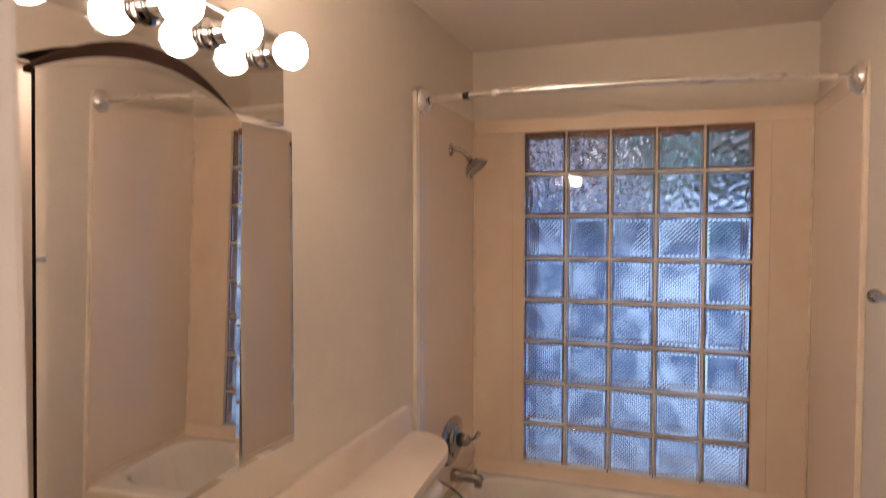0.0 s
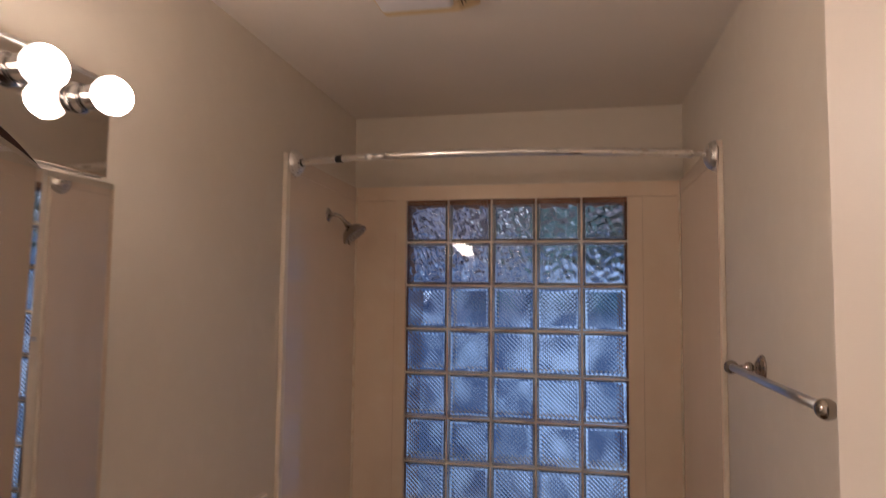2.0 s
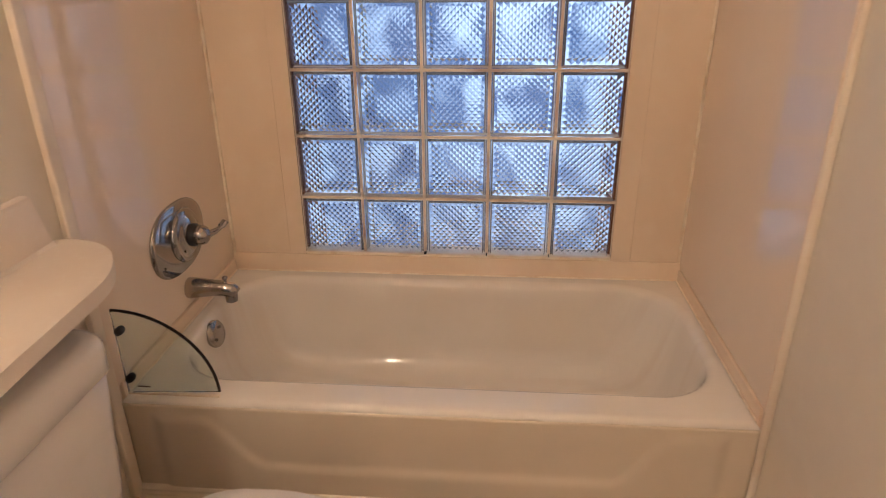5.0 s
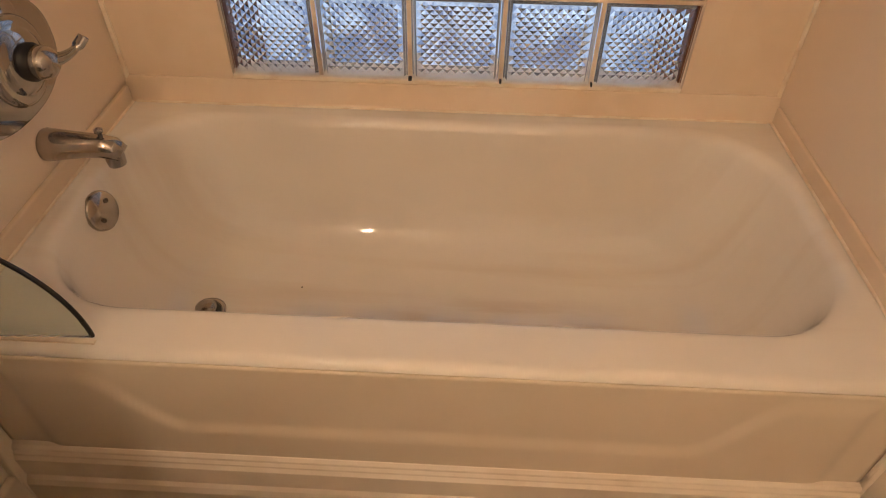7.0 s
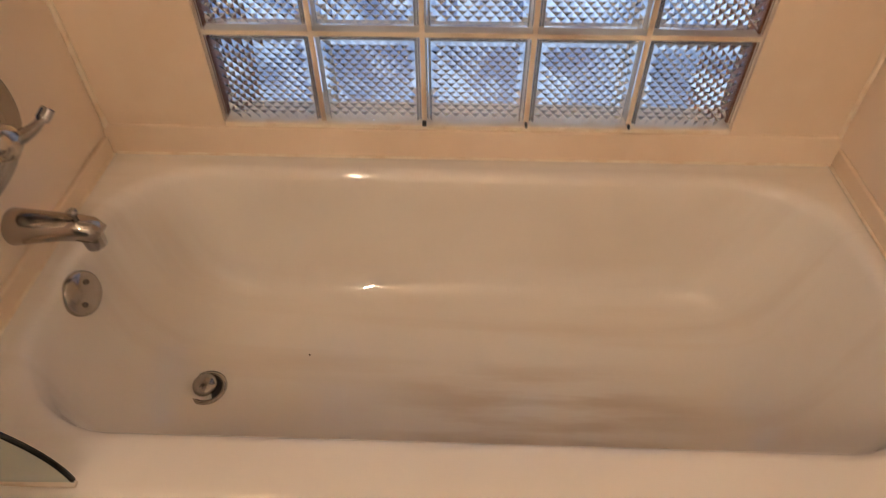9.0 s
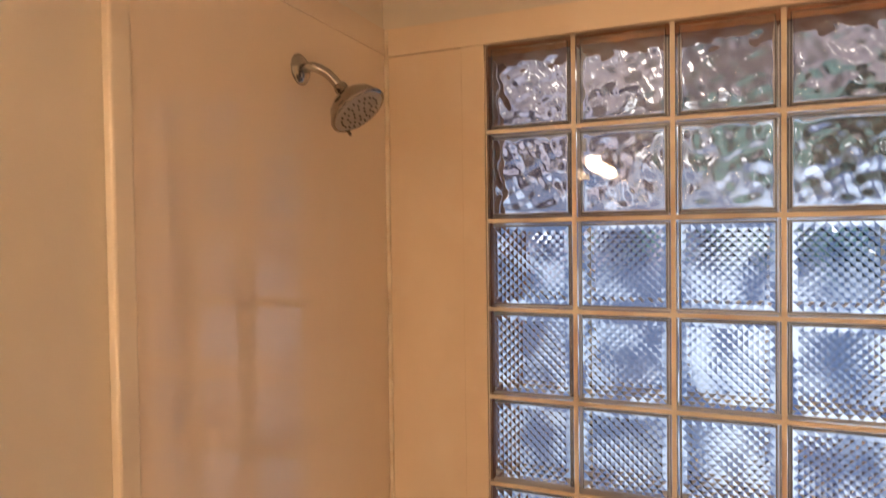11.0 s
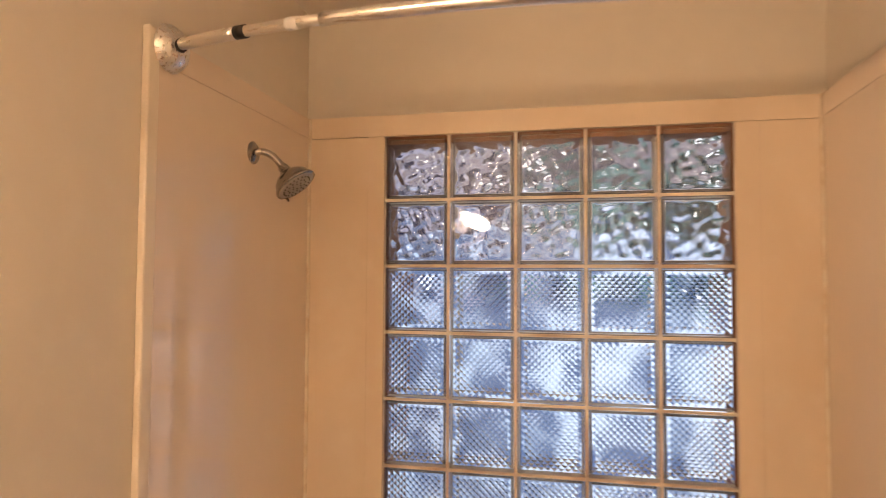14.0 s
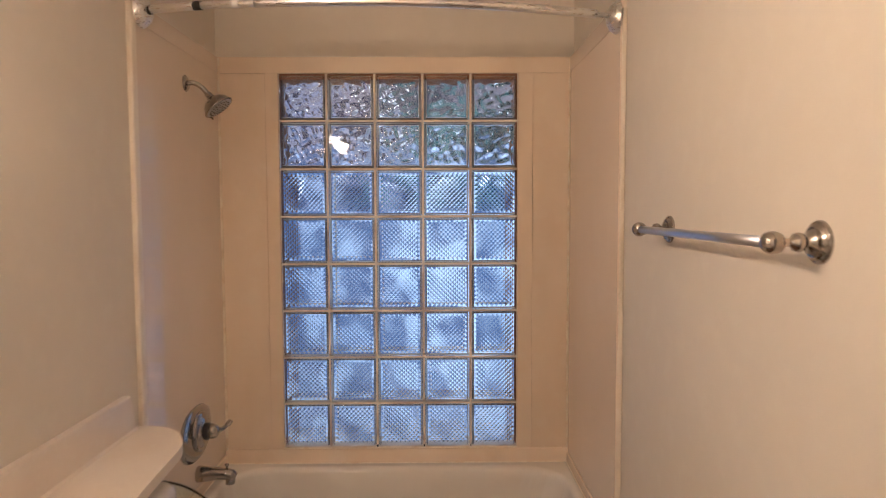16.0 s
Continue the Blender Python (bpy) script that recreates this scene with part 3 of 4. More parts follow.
# ---- bathtub ----
tub = thing("bathtub", "bone enamelled alcove bathtub with a moulded apron", "bathtub")
TX0, TX1, TY0, TY1 = 0.002, 1.488, -0.756, -0.004
RIM_LOOPS = (
    ((TX0, TX1, TY0, TY1, 0.005), RIM - 0.0150), ((TX0, TX1, TY0, TY1, 0.006), RIM - 0.0125),
    ((TX0 + 0.002, TX1 - 0.002, TY0 + 0.002, TY1 - 0.002, 0.007), RIM - 0.0075), ((TX0 + 0.007, TX1 - 0.007, TY0 + 0.007, TY1 - 0.007, 0.010), RIM - 0.0022),
    ((TX0 + 0.014, TX1 - 0.014, TY0 + 0.014, TY1 - 0.014, 0.014), RIM), ((TX0 + 0.019, TX1 - 0.019, TY0 + 0.019, TY1 - 0.019, 0.016), RIM + 0.0003),
    ((0.036, 1.466, -0.674, -0.062, (0.20, 0.18, 0.19, 0.17)), RIM + 0.0003), ((0.041, 1.461, -0.669, -0.068, (0.20, 0.18, 0.19, 0.17)), RIM),
    ((0.048, 1.455, -0.662, -0.075, (0.20, 0.18, 0.19, 0.17)), RIM - 0.003), ((0.054, 1.448, -0.656, -0.082, (0.20, 0.18, 0.19, 0.17)), RIM - 0.009),
    ((0.058, 1.443, -0.651, -0.087, (0.20, 0.18, 0.19, 0.17)), RIM - 0.020), ((0.061, 1.436, -0.645, -0.090, (0.20, 0.18, 0.19, 0.17)), RIM - 0.06),
    ((0.068, 1.418, -0.630, -0.096, (0.20, 0.18, 0.18, 0.17)), RIM - 0.15), ((0.085, 1.396, -0.614, -0.104, (0.20, 0.17, 0.17, 0.17)), RIM - 0.23),
    ((0.118, 1.368, -0.596, -0.118, 0.17), RIM - 0.275), ((0.150, 1.330, -0.565, -0.144, 0.16), RIM - 0.305),
    ((0.210, 1.250, -0.510, -0.205, 0.14), RIM - 0.318), ((0.300, 1.080, -0.430, -0.290, 0.06), RIM - 0.323))
bm = loft([[(x, y, z) for x, y in rounded(*dims, 10)] for dims, z in RIM_LOOPS])
part("basin", bm, ENAMEL, tub, "glossy bone enamel basin with faint stains", True)


def apron_line(x):
    s = lambda a, b, t: (lambda u: u * u * (3 - 2 * u))(min(1, max(0, (t - a) / (b - a))))
    return 0.232 + 0.135 * (1 - s(0.19, 0.35, x)) + 0.140 * s(1.17, 1.31, x)


bm = bmesh.new()
NX, NZ = 180, 56
cells = {}
for i in range(NX + 1):
    for j in range(NZ + 1):
        x, z = TX0 + (TX1 - TX0) * i / NX, (RIM - 0.0148) * j / NZ
        d = min(apron_line(x) - z, x - 0.085, 1.415 - x)
        u = min(1.0, max(0.0, (d + 0.016) / 0.032))
        y = -0.7562 - 0.0065 * u * u * (3 - 2 * u)
        cells[i, j] = bm.verts.new((x, y, z))
for i in range(NX):
    for j in range(NZ):
        bm.faces.new((cells[i, j], cells[i + 1, j], cells[i + 1, j + 1], cells[i, j + 1]))
bm.normal_update()
bmesh.ops.solidify(bm, geom=list(bm.faces), thickness=-0.004)
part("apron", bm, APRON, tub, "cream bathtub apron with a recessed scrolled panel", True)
m = at(0.063, -0.370, 0.364) @ Matrix.Rotation(radians(-9), 4, "Z") @ Matrix.Rotation(radians(76), 4, "Y") @ Matrix.Diagonal((1.04, 1.04, 1.0, 1))
over = part("overflow_plate", lathe([(0, 0), (0.0385, 0), (0.040, 0.004), (0.039, 0.010), (0.035, 0.0135), (0, 0.0145)], m, 32), NICKEL, tub, "nickel overflow plate", True)
for dy, dz in ((-0.015, -0.013), (0.015, 0.013)):
    part("screw", lathe([(0.0045, 0.0), (0.0045, 0.0165), (0.003, 0.0165), (0, 0.014)], m @ at(-dz, dy, 0), 12), PIPE, over, "small dark screw")
DRAIN = (0.226, -0.390, RIM - 0.3195)
drain = part("drain", lathe([(0.040, 0), (0.040, 0.003), (0.034, 0.004), (0.029, 0.002), (0.028, -0.002)], at(*DRAIN), 32), NICKEL, tub, "nickel drain ring", True)
# flat black disc painted as the dark inside the drain
part("drain_hole_shade", lathe([(0.0, 0.0002), (0.029, 0.0002), (0.030, 0.0016)], at(*DRAIN), 24), BLACK, drain)
part("stopper", lathe([(0, 0.018), (0.018, 0.017), (0.024, 0.013), (0.025, 0.008), (0.010, 0.006), (0.008, 0.0005), (0, 0.0005)],
                      at(DRAIN[0] - 0.003, DRAIN[1] + 0.003, DRAIN[2]) @ Matrix.Rotation(radians(8), 4, "X"), 28), NICKEL, drain, "nickel stopper", True)

for x, y in ((1.285, -0.285), (0.42, -0.30)):
    part("speck", lathe([(0.0022, 0.0), (0.0018, 0.0008), (0, 0.001)], at(x, y, RIM - 0.3222), 8), PIPE, tub, "small dark chip")
for x, w in ((0.6586, 0.004), (0.8624, 0.0025), (1.0662, 0.002)):
    part("mould_spot", box(x - w, x + w, -0.0095, 0.001, 0.4785, 0.4865, 0.001), BLACK, window, "black mould at a joint's foot")

# ---- splash guard ----
guard = thing("splash_guard", "quarter-round clear glass splash guard on the bathtub rim", "splash guard", (0.014, -0.737, RIM))
outline = [(0.0, 0.0)] + [(0.227 * math.cos(radians(a)), 0.012 + 0.212 * math.sin(radians(a))) for a in range(0, 91, 5)]
bm = bmesh.new()
front = [bm.verts.new((x, -0.003, z + 0.004)) for x, z in outline]
back = [bm.verts.new((x, 0.003, z + 0.004)) for x, z in outline]
bm.faces.new(front)
bm.faces.new(back[::-1])
for i in range(len(outline)):
    j = (i + 1) % len(outline)
    bm.faces.new((front[i], back[i], back[j], front[j]))
pane = part("pane", bm, SHIELD, guard)
pane.visible_shadow = False
rim_pts = [(0.227 * math.cos(radians(a)), 0.0, 0.016 + 0.212 * math.sin(radians(a))) for a in range(0, 91, 3)]
part("edge", sweep(rim_pts, 0.0036, 8), EDGE, guard, "dark polished edge")
part("seal", box(0.0, 0.226, -0.0045, 0.0045, 0.0, 0.0045, 0.001), CAULK, guard, "yellowed sealing strip")
for z in (0.045, 0.175):
    part("clip", lathe([(0, -0.012), (0.008, -0.012), (0.010, -0.006), (0.010, 0.006), (0.008, 0.012), (0, 0.012)], at(0.012, 0, z) @ Matrix.Rotation(radians(90), 4, "X"), 16), BLACK, guard, "dark suction clip", True)
part("mark", box(0.028, 0.058, -0.0045, -0.0035, 0.022, 0.026), PIPE, guard, "small illegible print")

# ---- tub fittings ----
VALVE_OFF = -0.022
valve = thing("shower_valve", "chrome shower mixer with an oval plate and lever", "shower valve", (0.0, -0.338, 0.668))
loops = []
for k, x in ((1.0, 0.0), (1.0, 0.005), (0.975, 0.0095), (0.93, 0.0115), (0.6, 0.013), (0.3, 0.0135)):
    ring = []
    for a in range(48):
        c_, s_ = math.cos(2 * math.pi * a / 48), math.sin(2 * math.pi * a / 48)
        ring.append((x, VALVE_OFF + 0.152 * k * math.copysign(abs(c_) ** 0.85, c_), 0.102 * k * math.copysign(abs(s_) ** 0.85, s_)))
    loops.append(ring)
part("cover_plate", loft(loops, True, True), CHROME, valve, "oblong polished chrome cover plate", True)
part("escutcheon", lathe([(0, 0.036), (0.030, 0.0355), (0.046, 0.033), (0.056, 0.028), (0.060, 0.024), (0.066, 0.025), (0.072, 0.023), (0.077, 0.019), (0.079, 0.012)],
                         at(0, 0, 0, TO_X), 48), CHROME, valve, "round stepped chrome dome", True)
# collar coloured black to stand for the shadow behind the hub
part("collar", lathe([(0.033, 0.030), (0.033, 0.044), (0.027, 0.047), (0.026, 0.052)], at(0, 0, 0, TO_X), 28), BLACK, valve, "collar coloured black as shadow round the hub", True)
part("hub", lathe([(0.024, 0.044), (0.029, 0.050), (0.029, 0.062), (0.025, 0.074), (0.015, 0.082), (0, 0.085)], at(0, 0, 0, TO_X), 28), NICKEL, valve, "rounded nickel hub", True)
lever = curve_points([(0.060, 0.0, 0.0), (0.076, 0.015, -0.001), (0.089, 0.033, 0.001), (0.099, 0.050, 0.008), (0.107, 0.064, 0.019)], 5)
lv = len(lever) - 1
part("lever", sweep(lever, [0.019 - 0.010 * min(1, 1.5 * i / lv) + (0.004 if i > lv - 6 else 0) for i in range(lv + 1)], 14, 0.65), CHROME, valve, "curved chrome lever", True)

spout = thing("bath_spout", "chrome bathtub spout with a diverter knob", "spout", (0.0, -0.345, 0.503))
sp = [(0.0, 0, 0), (0.004, 0, 0), (0.03, 0, 0.001), (0.07, 0, 0.002), (0.105, 0, 0.001), (0.128, 0, -0.004), (0.142, 0, -0.014)]
part("body", sweep(sp, [0.031, 0.032, 0.029, 0.0245, 0.023, 0.0225, 0.017], 24), NICKEL, spout, "worn chrome spout body", True)
part("diverter", lathe([(0.004, 0), (0.004, 0.010), (0.008, 0.012), (0.008, 0.018), (0.003, 0.021), (0, 0.021)], at(0.112, 0, 0.020), 16), CHROME, spout, "small pull knob", True)
part("outlet", lathe([(0.017, -0.030), (0.019, -0.004), (0.016, 0.004), (0, 0.004)], at(0.124, 0, -0.008), 20), CHROME, spout, "", True)

head = thing("wall_shower", "nickel shower head on a bent wall arm", "shower", (0.0, -0.362, 1.978))
part("flange", lathe([(0, 0.010), (0.012, 0.010), (0.024, 0.007), (0.030, 0.002), (0.030, 0.0)], at(0, 0, 0, TO_X), 32), NICKEL, head, "round wall flange", True)
arm_line = curve_points([(0.004, 0, 0), (0.030, 0.004, 0.002), (0.055, 0.014, -0.012), (0.076, 0.026, -0.040)], 6)
part("arm", sweep(arm_line, 0.0095, 16), NICKEL, head, "bent nickel arm", True)
axis = Vector((0.62, 0.0, -0.79)).normalized()
hm = at(0.074, 0.025, -0.036) @ Vector((0, 0, 1)).rotation_difference(axis).to_matrix().to_4x4() @ Matrix.Diagonal((0.94, 0.94, 0.96, 1))
part("collar", lathe([(0.013, -0.004), (0.015, 0.002), (0.014, 0.012), (0.017, 0.014), (0.017, 0.020)], hm, 24), NICKEL, head, "", True)
shell = part("shower_head", lathe([(0.012, 0.014), (0.020, 0.020), (0.036, 0.028), (0.050, 0.040), (0.056, 0.052), (0.058, 0.058), (0.062, 0.061), (0.062, 0.066), (0.055, 0.067)], hm, 40), NICKEL, head, "domed nickel shell", True)
part("spray_face", lathe([(0.056, 0.064), (0.056, 0.067), (0.030, 0.069), (0, 0.069)], hm, 40), SPRAY, shell, "grey spray face", True)
bm = bmesh.new()
for ring, count in ((0.014, 6), (0.028, 12), (0.042, 20)):
    for i in range(count):
        t = 2 * math.pi * i / count
        lathe([(0.0025, 0.066), (0.0022, 0.0715), (0, 0.0718)], hm @ at(ring * math.cos(t), ring * math.sin(t), 0), 6, bm=bm)
nz = part("nozzles", bm, PIPE, shell, "rings of small dark nozzles")
nz["kind"] = "stuff"
part("tab", lathe([(0.004, 0.060), (0.004, 0.078), (0, 0.079)], hm @ at(0.052, 0.024, 0), 8), NICKEL, shell)

# ---- curtain rod ----
rod = thing("shower_rod", "bowed steel shower curtain rod with domed flanges", "curtain rod", (0, 0, 0))
A, B = Vector((0.0, -0.733, 2.126)), Vector((1.488, -0.722, 2.110))
bow = [A.lerp(B, s) + Vector((0, -0.124 * math.sin(math.pi * s ** 1.02) ** 0.76, 0)) for s in (0.02 + 0.96 * i / 60 for i in range(61))]
cut = 8
part("thin_tube", sweep(bow[cut - 1:16], 0.0108, 20), BRUSHED, rod, "", True)
part("end_tube", sweep(bow[1:cut], 0.0128, 20), BRUSHED, rod, "", True)
part("collar", sweep(bow[cut - 1:cut + 1], 0.0134, 20), BLACK, rod, "black collar", True)
part("ring", sweep(bow[12:14], 0.0122, 20), LENS, rod, "white plastic ring", True)
part("main_tube", sweep(bow[15:59], 0.0130, 20), BRUSHED, rod, "brushed steel tube", True)
part("end_cap", sweep([A.lerp(B, 0.012), A.lerp(B, 0.020), bow[1]], [0.009, 0.0135, 0.0135], 18), BLACK, rod, "black end joint", True)
part("end_pin", sweep([bow[58], bow[60]], 0.008, 16), BRUSHED, rod, "short bright pin", True)
DOME = [(0, 0.034), (0.014, 0.0335), (0.027, 0.030), (0.040, 0.021), (0.048, 0.010), (0.0515, 0.002), (0.0515, 0.0)]
part("flange", lathe(DOME, Matrix.Translation(A + Vector((0.009, 0, 0))) @ TO_X, 40), BRUSHED, rod, "domed satin flange", True)
part("flange", lathe(DOME, Matrix.Translation(B + Vector((-0.001, 0, 0))) @ TO_MX, 40), BRUSHED, rod, "domed satin flange", True)

# ---- towel bar ----
bar = thing("towel_bar", "satin steel towel bar with round stepped wall posts", "towel bar", (1.505, -1.49, 1.462))
for dy in (-0.305, 0.330):
    post = part("post", lathe([(0.034, 0.0), (0.034, 0.004), (0.031, 0.007), (0.029, 0.007), (0.027, 0.011), (0.022, 0.013), (0.020, 0.013), (0.017, 0.017), (0.009, 0.020), (0.008, 0.024),
                               (0.0145, 0.029), (0.0155, 0.034), (0.0135, 0.041), (0.007, 0.046), (0.0065, 0.058), (0.009, 0.062), (0, 0.062)], at(0, dy, 0, TO_MX), 36), NICKEL, bar, "stepped nickel post", True)
    sgn = -1 if dy < 0 else 1
    part("knob", lathe([(0, -0.019), (0.010, -0.0165), (0.0165, -0.009), (0.018, 0.0), (0.0165, 0.009), (0.010, 0.0165), (0, 0.019)], at(-0.076, dy + sgn * 0.004, 0) @ Matrix.Rotation(radians(90), 4, "X"), 24), NICKEL, bar, "rounded end knob", True)
part("bar", sweep([(-0.076, y, 0) for y in (-0.30, -0.1, 0.1, 0.32)], 0.0092, 20), BARSTEEL, bar, "straight satin bar", True)

# ---- ceiling vent ----
vent = thing("ceiling_vent", "yellowed plastic bathroom fan cover with a white lamp lens", "fan cover", (0.616, -1.374, CEIL))
VX, VY, VD = 0.151, 0.227, -0.046
bm = loft([[(x, y, z) for x, y in rounded(x0, x1, y0, y1, 0.012, 3)] for x0, x1, y0, y1, z in (
    (-VX, VX, -VY, VY, 0.0), (-VX, VX, -VY, VY, -0.005), (-VX + 0.003, VX - 0.003, -VY + 0.003, VY - 0.003, -0.008), (-0.121, 0.104, -0.112, 0.172, VD), (-0.118, 0.101, -0.109, 0.169, VD - 0.001))])
part("cover", bm, VENT, vent, "sloped yellowed cover")
bm = loft([[(x, y, z) for x, y in rounded(-0.114 + i, 0.092 - i, -0.104 + i, 0.116 - i, 0.012, 4)] for i, z in ((0, VD + 0.004), (0, VD - 0.010), (0.003, VD - 0.015), (0.012, VD - 0.018))])
part("lens", bm, LENS, vent, "white lamp lens", True)
GRILLE = Matrix.Translation((-0.008, -0.168, -0.027)) @ Matrix.Rotation(radians(-18.7), 4, "X")
for v, w in ((-0.029, 0.122), (-0.002, 0.114), (0.025, 0.107)):
    gap = part("louvre_gap", box(-w + 0.016, w - 0.018, v - 0.0095, v + 0.0095, -0.0035, 0.001), VENTGAP, vent, "tan strip painted as the shaded gap between louvres")
    gap.matrix_basis = GRILLE
    lip = part("slat", box(-w - 0.002, w, v + 0.0095, v + 0.0165, -0.0095, 0.001, 0.002), VENT, vent)
    lip.matrix_basis = GRILLE
SLOPE = Matrix.Translation((0.126, -0.012, -0.0275)) @ Matrix.Rotation(radians(-41.5), 4, "Y")
for k in range(5):
    u = -0.020 + 0.010 * k
    # strip laid on the slope, coloured as the dark inside a slot
    gap = part("side_gap", box(u - 0.0016, u + 0.0016, -0.150, 0.150, -0.0040, 0.0), VENTDARK, vent, "dark strip painted as a slot's shade in the cover's side")
    gap.matrix_basis = SLOPE

# ---- vanity counter ----
ctrl = [(0.020, -0.822), (0.085, -0.835), (0.150, -0.885), (0.200, -0.985), (0.213, -1.12), (0.224, -1.28), (0.239, -1.43), (0.262, -1.565), (0.303, -1.675), (0.374, -1.752), (0.460, -1.792), (0.530, -1.830), (0.555, -1.90), (0.560, -2.10)]
edge_line = curve_points([(x, y, 0) for x, y in ctrl], 6)
outline = [(-0.008, -2.986), (0.560, -2.986)] + [(p.x, p.y) for p in reversed(edge_line)] + [(-0.008, -0.822)]
counter = thing("countertop", "cream cultured marble vanity top curving over the toilet tank", "countertop")
part("slab", prism(outline, 0.825, 0.855, 0.008), COUNTER, counter, "curved cream slab with a rounded edge")
bm = loft([[(x, end - k * lean, z) for x, z, lean in ((-0.008, 0.8555, 0.0), (0.018, 0.8555, 0.0), (0.012, 0.862, 0.004), (0.012, 0.959, 0.032), (0.010, 0.965, 0.034), (0.004, 0.967, 0.035), (-0.008, 0.967, 0.035))]
           for end, k in ((-2.986, 0.0), (-0.853, 1.0), (-0.850, 1.0))], True, True)
part("backsplash", bm, COUNTER, counter, "low cream backsplash with a slanted end")
cab = thing("vanity_cabinet", "cream vanity cabinet under the countertop", "cabinet")
part("body", box(-0.006, 0.52, -2.985, -1.86, 0.0, 0.824, 0.003), CABINET, cab)

# ---- toilet ----
toilet = thing("toilet", "white porcelain toilet with closed lid beside the bathtub", "toilet", (0.0, -1.248, 0.0))
tank_loops = []
for z, x0, x1, hy in ((0.385, 0.030, 0.163, 0.175), (0.40, 0.020, 0.183, 0.195), (0.45, 0.016, 0.193, 0.203), (0.60, 0.014, 0.202, 0.212), (0.700, 0.012, 0.206, 0.219)):
    tank_loops.append([(x, y, z) for x, y in rounded(x0, x1, -hy, hy, (0.045, 0.015, 0.015, 0.045), 6)])
part("tank", loft(tank_loops, True, True), PORCELAIN, toilet, "white porcelain tank", True)
lid_loops = [[(x, y, z) for x, y in rounded(0.008 + i, 0.212 - i, -0.226 + i, 0.226 - i, (0.05, 0.015, 0.015, 0.05), 6)] for i, z in ((0.004, 0.7005), (0.0, 0.704), (0.0, 0.752), (0.004, 0.764), (0.012, 0.772), (0.026, 0.776))]
part("tank_lid", loft(lid_loops, True, True), PORCELAIN, toilet, "porcelain tank lid", True)
handle = part("flush_lever", lathe([(0, 0.040), (0.010, 0.0385), (0.018, 0.034), (0.0235, 0.026), (0.0245, 0.018), (0.022, 0.009), (0.015, 0.004), (0.015, 0.0)], at(0.201, -0.160, 0.692, TO_X), 24), NICKEL, toilet, "chrome flush lever", True)
lv_line = curve_points([(0.222, -0.150, 0.686), (0.228, -0.176, 0.688), (0.227, -0.202, 0.691), (0.222, -0.224, 0.694)], 5)
part("arm", sweep(lv_line, [0.008] * 5 + [0.0095] * 5 + [0.006] * (len(lv_line) - 10), 12, 0.55), CHROME, handle, "", True)


def egg(x0, x1, half, k=40, back=0.75):
    """A toilet seat's outline: blunt at the hinge, round in front."""
    out = []
    cx = x0 + 0.44 * (x1 - x0)
    for i in range(k):
        t = 2 * math.pi * i / k
        c, s = math.cos(t), math.sin(t)
        if c >= 0:
            out.append((cx + (x1 - cx) * c, half * s))
        else:
            out.append((cx + (cx - x0) * -abs(c) ** 0.55, half * math.copysign(abs(s) ** 0.85, s)))
    return out


bowl_loops = []
for z, x0, x1, h in ((0.0, 0.17, 0.52, 0.115), (0.03, 0.17, 0.52, 0.112), (0.10, 0.19, 0.50, 0.098), (0.20, 0.20, 0.56, 0.118), (0.30, 0.17, 0.66, 0.165), (0.365, 0.15, 0.70, 0.186), (0.384, 0.15, 0.705, 0.188)):
    bowl_loops.append([(x, y, z) for x, y in egg(x0, x1, h)])
part("bowl", loft(bowl_loops, True, True), PORCELAIN, toilet, "white porcelain bowl", True)
part("deck", box(0.02, 0.30, -0.185, 0.185, 0.345, 0.3845, 0.015, 3), PORCELAIN, toilet, "", True)
part("seat", loft([[(x, y, z) for x, y in egg(0.295 + i, 0.722 - i, 0.192 - i)] for i, z in ((0.004, 0.386), (0.0, 0.391), (0.0, 0.410), (0.004, 0.414))], True, True), LID, toilet, "", True)
part("lid", loft([[(x, y, z) for x, y in egg(0.292 + i, 0.728 - i, 0.206 - i)] for i, z in ((0.004, 0.4155), (0.0, 0.420), (0.001, 0.434), (0.006, 0.440), (0.03, 0.444), (0.10, 0.446))], True, True), LID, toilet, "white closed plastic lid", True)
for dy in (-0.075, 0.140):
    part("hinge", box(0.262, 0.300, dy - 0.028, dy + 0.028, 0.386, 0.418, 0.008, 3), LID, toilet, "white plastic hinge", True)

# ---- mirrored cabinet and lamp bar ----
CY0, CY1, CM = -2.675, -1.812, -2.243
case = thing("medicine_cabinet", "mirrored wall cabinet with an arched centre mirror", "medicine cabinet")
part("body", box(-0.008, 0.080, CY0, CY1, 1.142, 1.872, 0.003), CABINET, case, "cream cabinet body")


def arch_pane(half, z0, z1, rise, thick, inset):
    """A pane in the y-z plane with a segment arch on top and a bevelled border; its face looks along +x."""
    n = 28

    def ring(i, x):
        h = half - i
        pts = [(x, -h, z0 + i), (x, h, z0 + i)]
        pts += [(x, h * math.cos(math.pi * k / n), z1 + (rise - (i if k not in (0, n) else i)) * (1 - (math.cos(math.pi * k / n)) ** 2) - (i * 0.6 if k in (0, n) else 0)) for k in range(n + 1)]
        return pts
    return loft([ring(0, -thick), ring(0, -0.08 * inset), ring(inset, 0.0)], True, True)


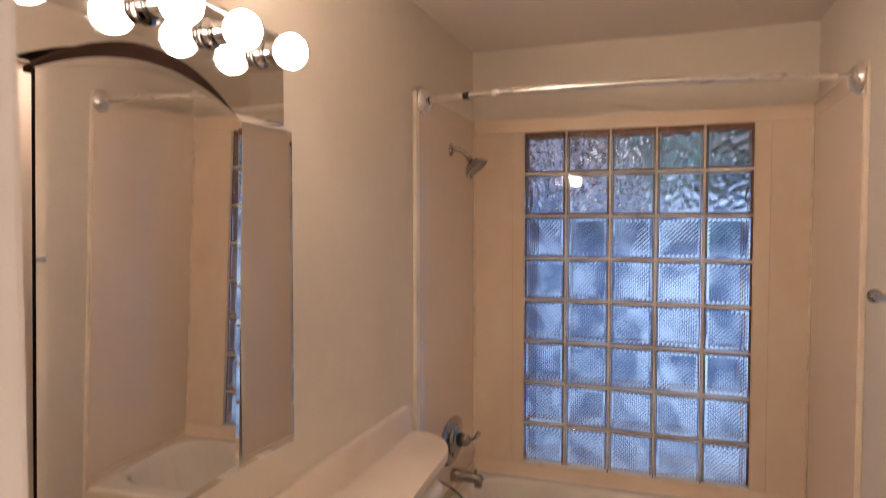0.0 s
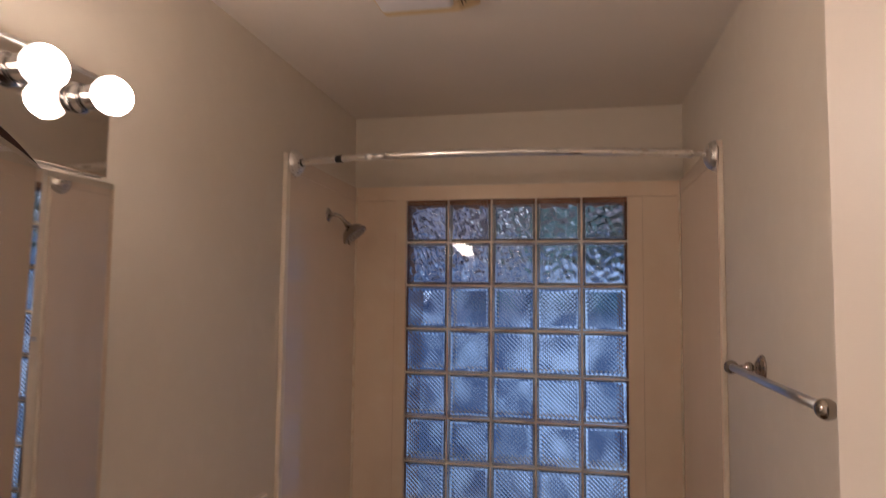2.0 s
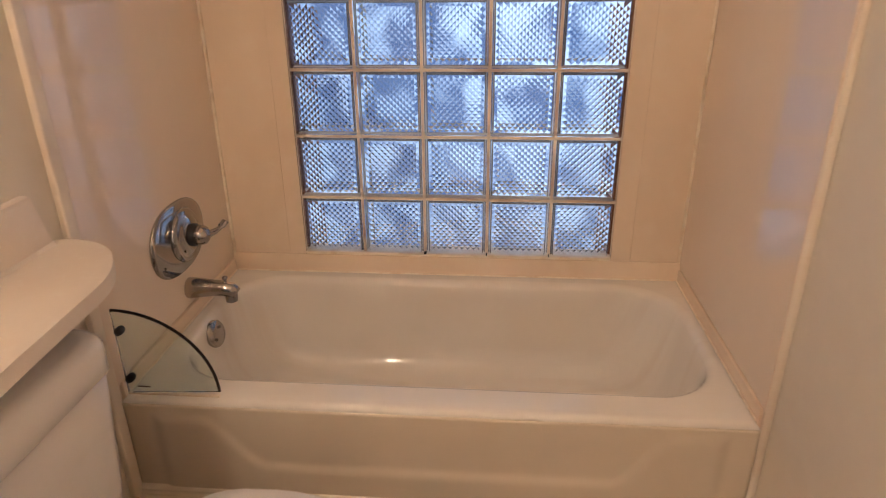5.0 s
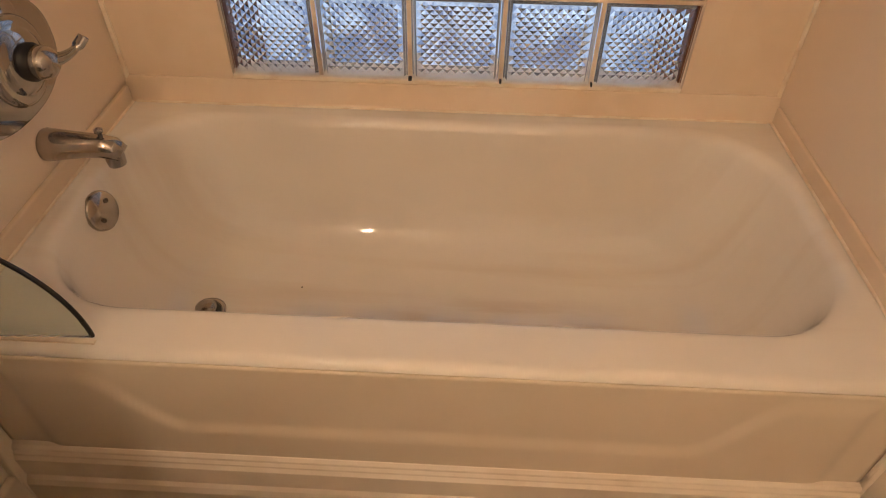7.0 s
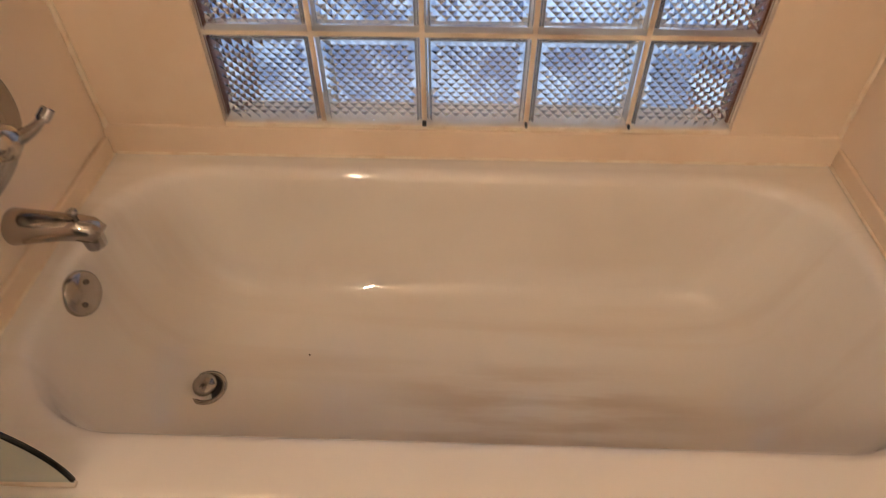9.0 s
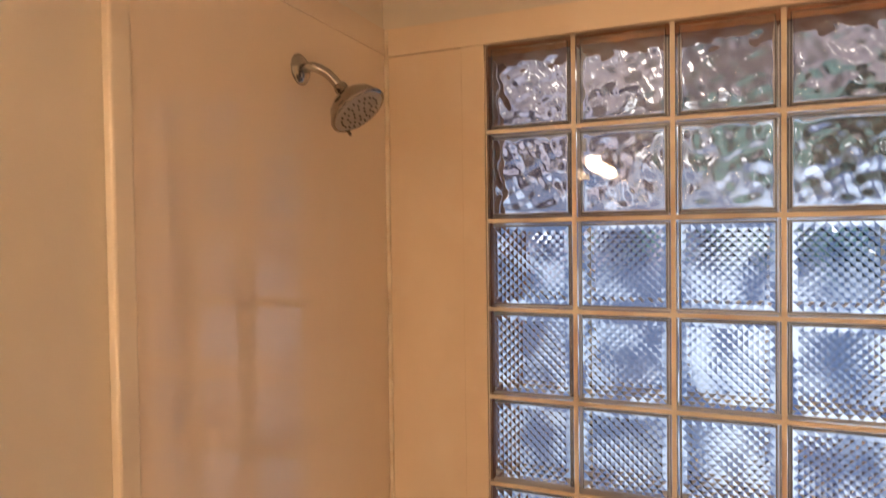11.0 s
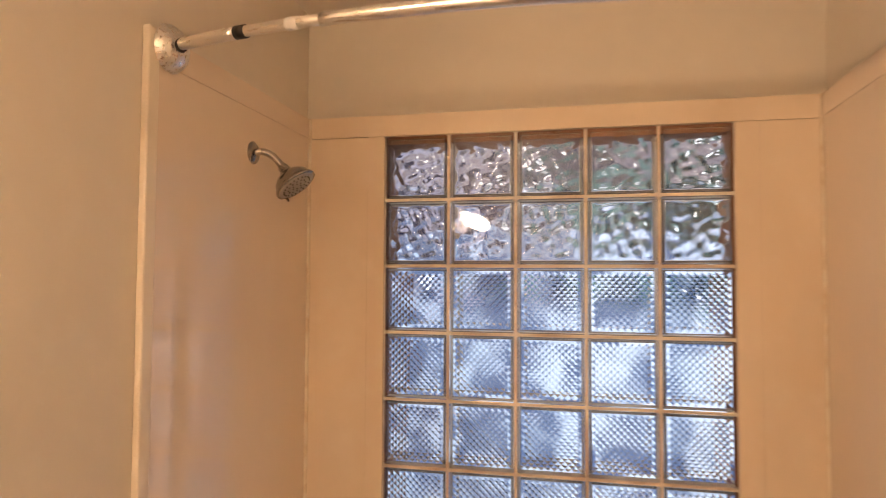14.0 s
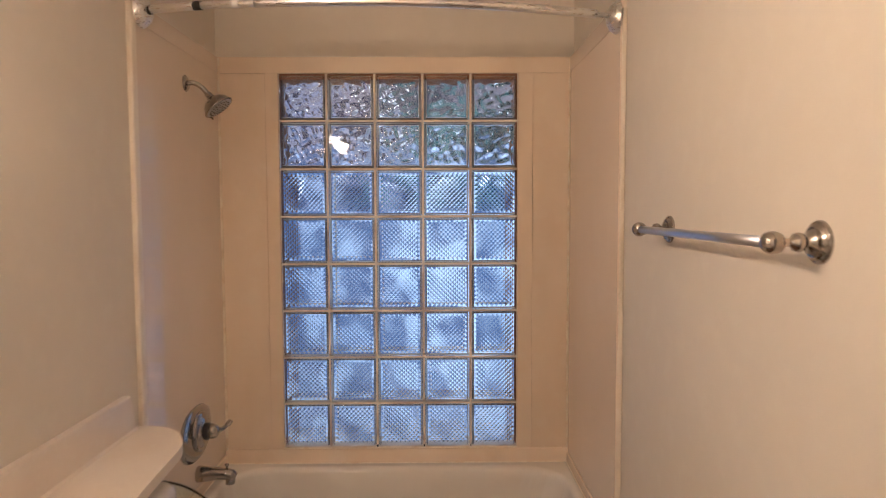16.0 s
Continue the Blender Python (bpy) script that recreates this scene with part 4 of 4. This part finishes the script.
cm = at(0.127, CM, 1.50) @ Matrix.Rotation(radians(MIRROR_TURN), 4, "Z") @ Matrix.Rotation(radians(MIRROR_TILT), 4, "Y") @ Matrix.Translation((0, 0, -1.50))
pane = part("centre_mirror", arch_pane(0.238, 1.143, 1.852, 0.056, 0.006, 0.015), MIRROR, case, "arched bevelled mirror")
pane.matrix_basis = cm
# added dark arch stands in for a dark reflection in the lamp plate
dark_arch = part("arch_reflection", arch_pane(0.240, 1.846, 1.854, 0.082, 0.012, 0.001), PAINTED_DARK, case, "added dark arch standing in for a reflection above the mirror")
dark_arch.matrix_basis = cm @ Matrix.Translation((-0.0065, 0, 0))
spine = part("door_backing", box(-0.016, -0.0055, -0.230, 0.230, 1.15, 1.83), CABINET, case)
spine.matrix_basis = cm
# black strip painted as the shaded gap beside the left wing
gap_strip = part("gap_shade", box(-0.0045, -0.0012, -0.2405, -0.2385, 1.145, 1.85), PAINTED_DARK, case, "black strip painted as the shaded gap beside the mirror")
gap_strip.matrix_basis = cm


def wing(y0, y1, turn, x):
    mid = (y0 + y1) / 2
    w = (y1 - y0) / 2
    bm = loft([[(q, p[0], p[1]) for p in ((-w + i, 1.145 + i), (w - i, 1.145 + i), (w - i, 1.858 - i), (-w + i, 1.858 - i))] for i, q in ((0, -0.016), (0, -0.0012), (0.012, 0.0))], True, True)
    ob = part("wing_mirror", bm, MIRROR, case, "narrow bevelled side mirror")
    ob.matrix_basis = at(x, mid, 0) @ Matrix.Rotation(radians(turn), 4, "Z")


wing(-1.997, CY1 - 0.004, WING_TURN, 0.107)
wing(CY0 + 0.004, -2.500, 0.0, 0.107)

lamp = thing("vanity_light", "mirrored lamp bar with five lit globe bulbs", "vanity light")
part("backplate", box(-0.008, 0.0895, CY0, CY1, 1.873, 2.066, 0.004), PLATE, lamp, "mirrored back plate")
part("edge_strip", box(0.060, 0.0905, CY0, CY1, 2.0665, 2.076, 0.002), BRUSHED, lamp, "thin chrome top edge")
for i in range(5):
    y = -1.900 - 0.162 * i
    part("socket", lathe([(0.030, 0.0), (0.030, 0.004), (0.023, 0.008), (0.0235, 0.020), (0.0245, 0.021), (0.0245, 0.024), (0.023, 0.025), (0.022, 0.042), (0.018, 0.044), (0, 0.044)], at(0.0905, y, 2.014, TO_X), 28), CHROME, lamp, "chrome bulb socket", True)
    globe = [(0.0365 * math.sin(radians(a)), -0.0365 * math.cos(radians(a))) for a in range(24, 180, 12)]
    bulb = part("bulb", lathe(globe[6:] + [(0, 0.0365)], at(0.163, y, 2.014, TO_X), 24), BULB, lamp, "lit frosted globe bulb", True)
    # dimmed rear half of the globe, from the socket to its widest ring
    part("globe_back", lathe([(0.013, -0.034)] + globe[:7], at(0.163, y, 2.014, TO_X), 24), BULB_BACK, bulb, "back half of the bulb, dimmed to spare the wall", True)
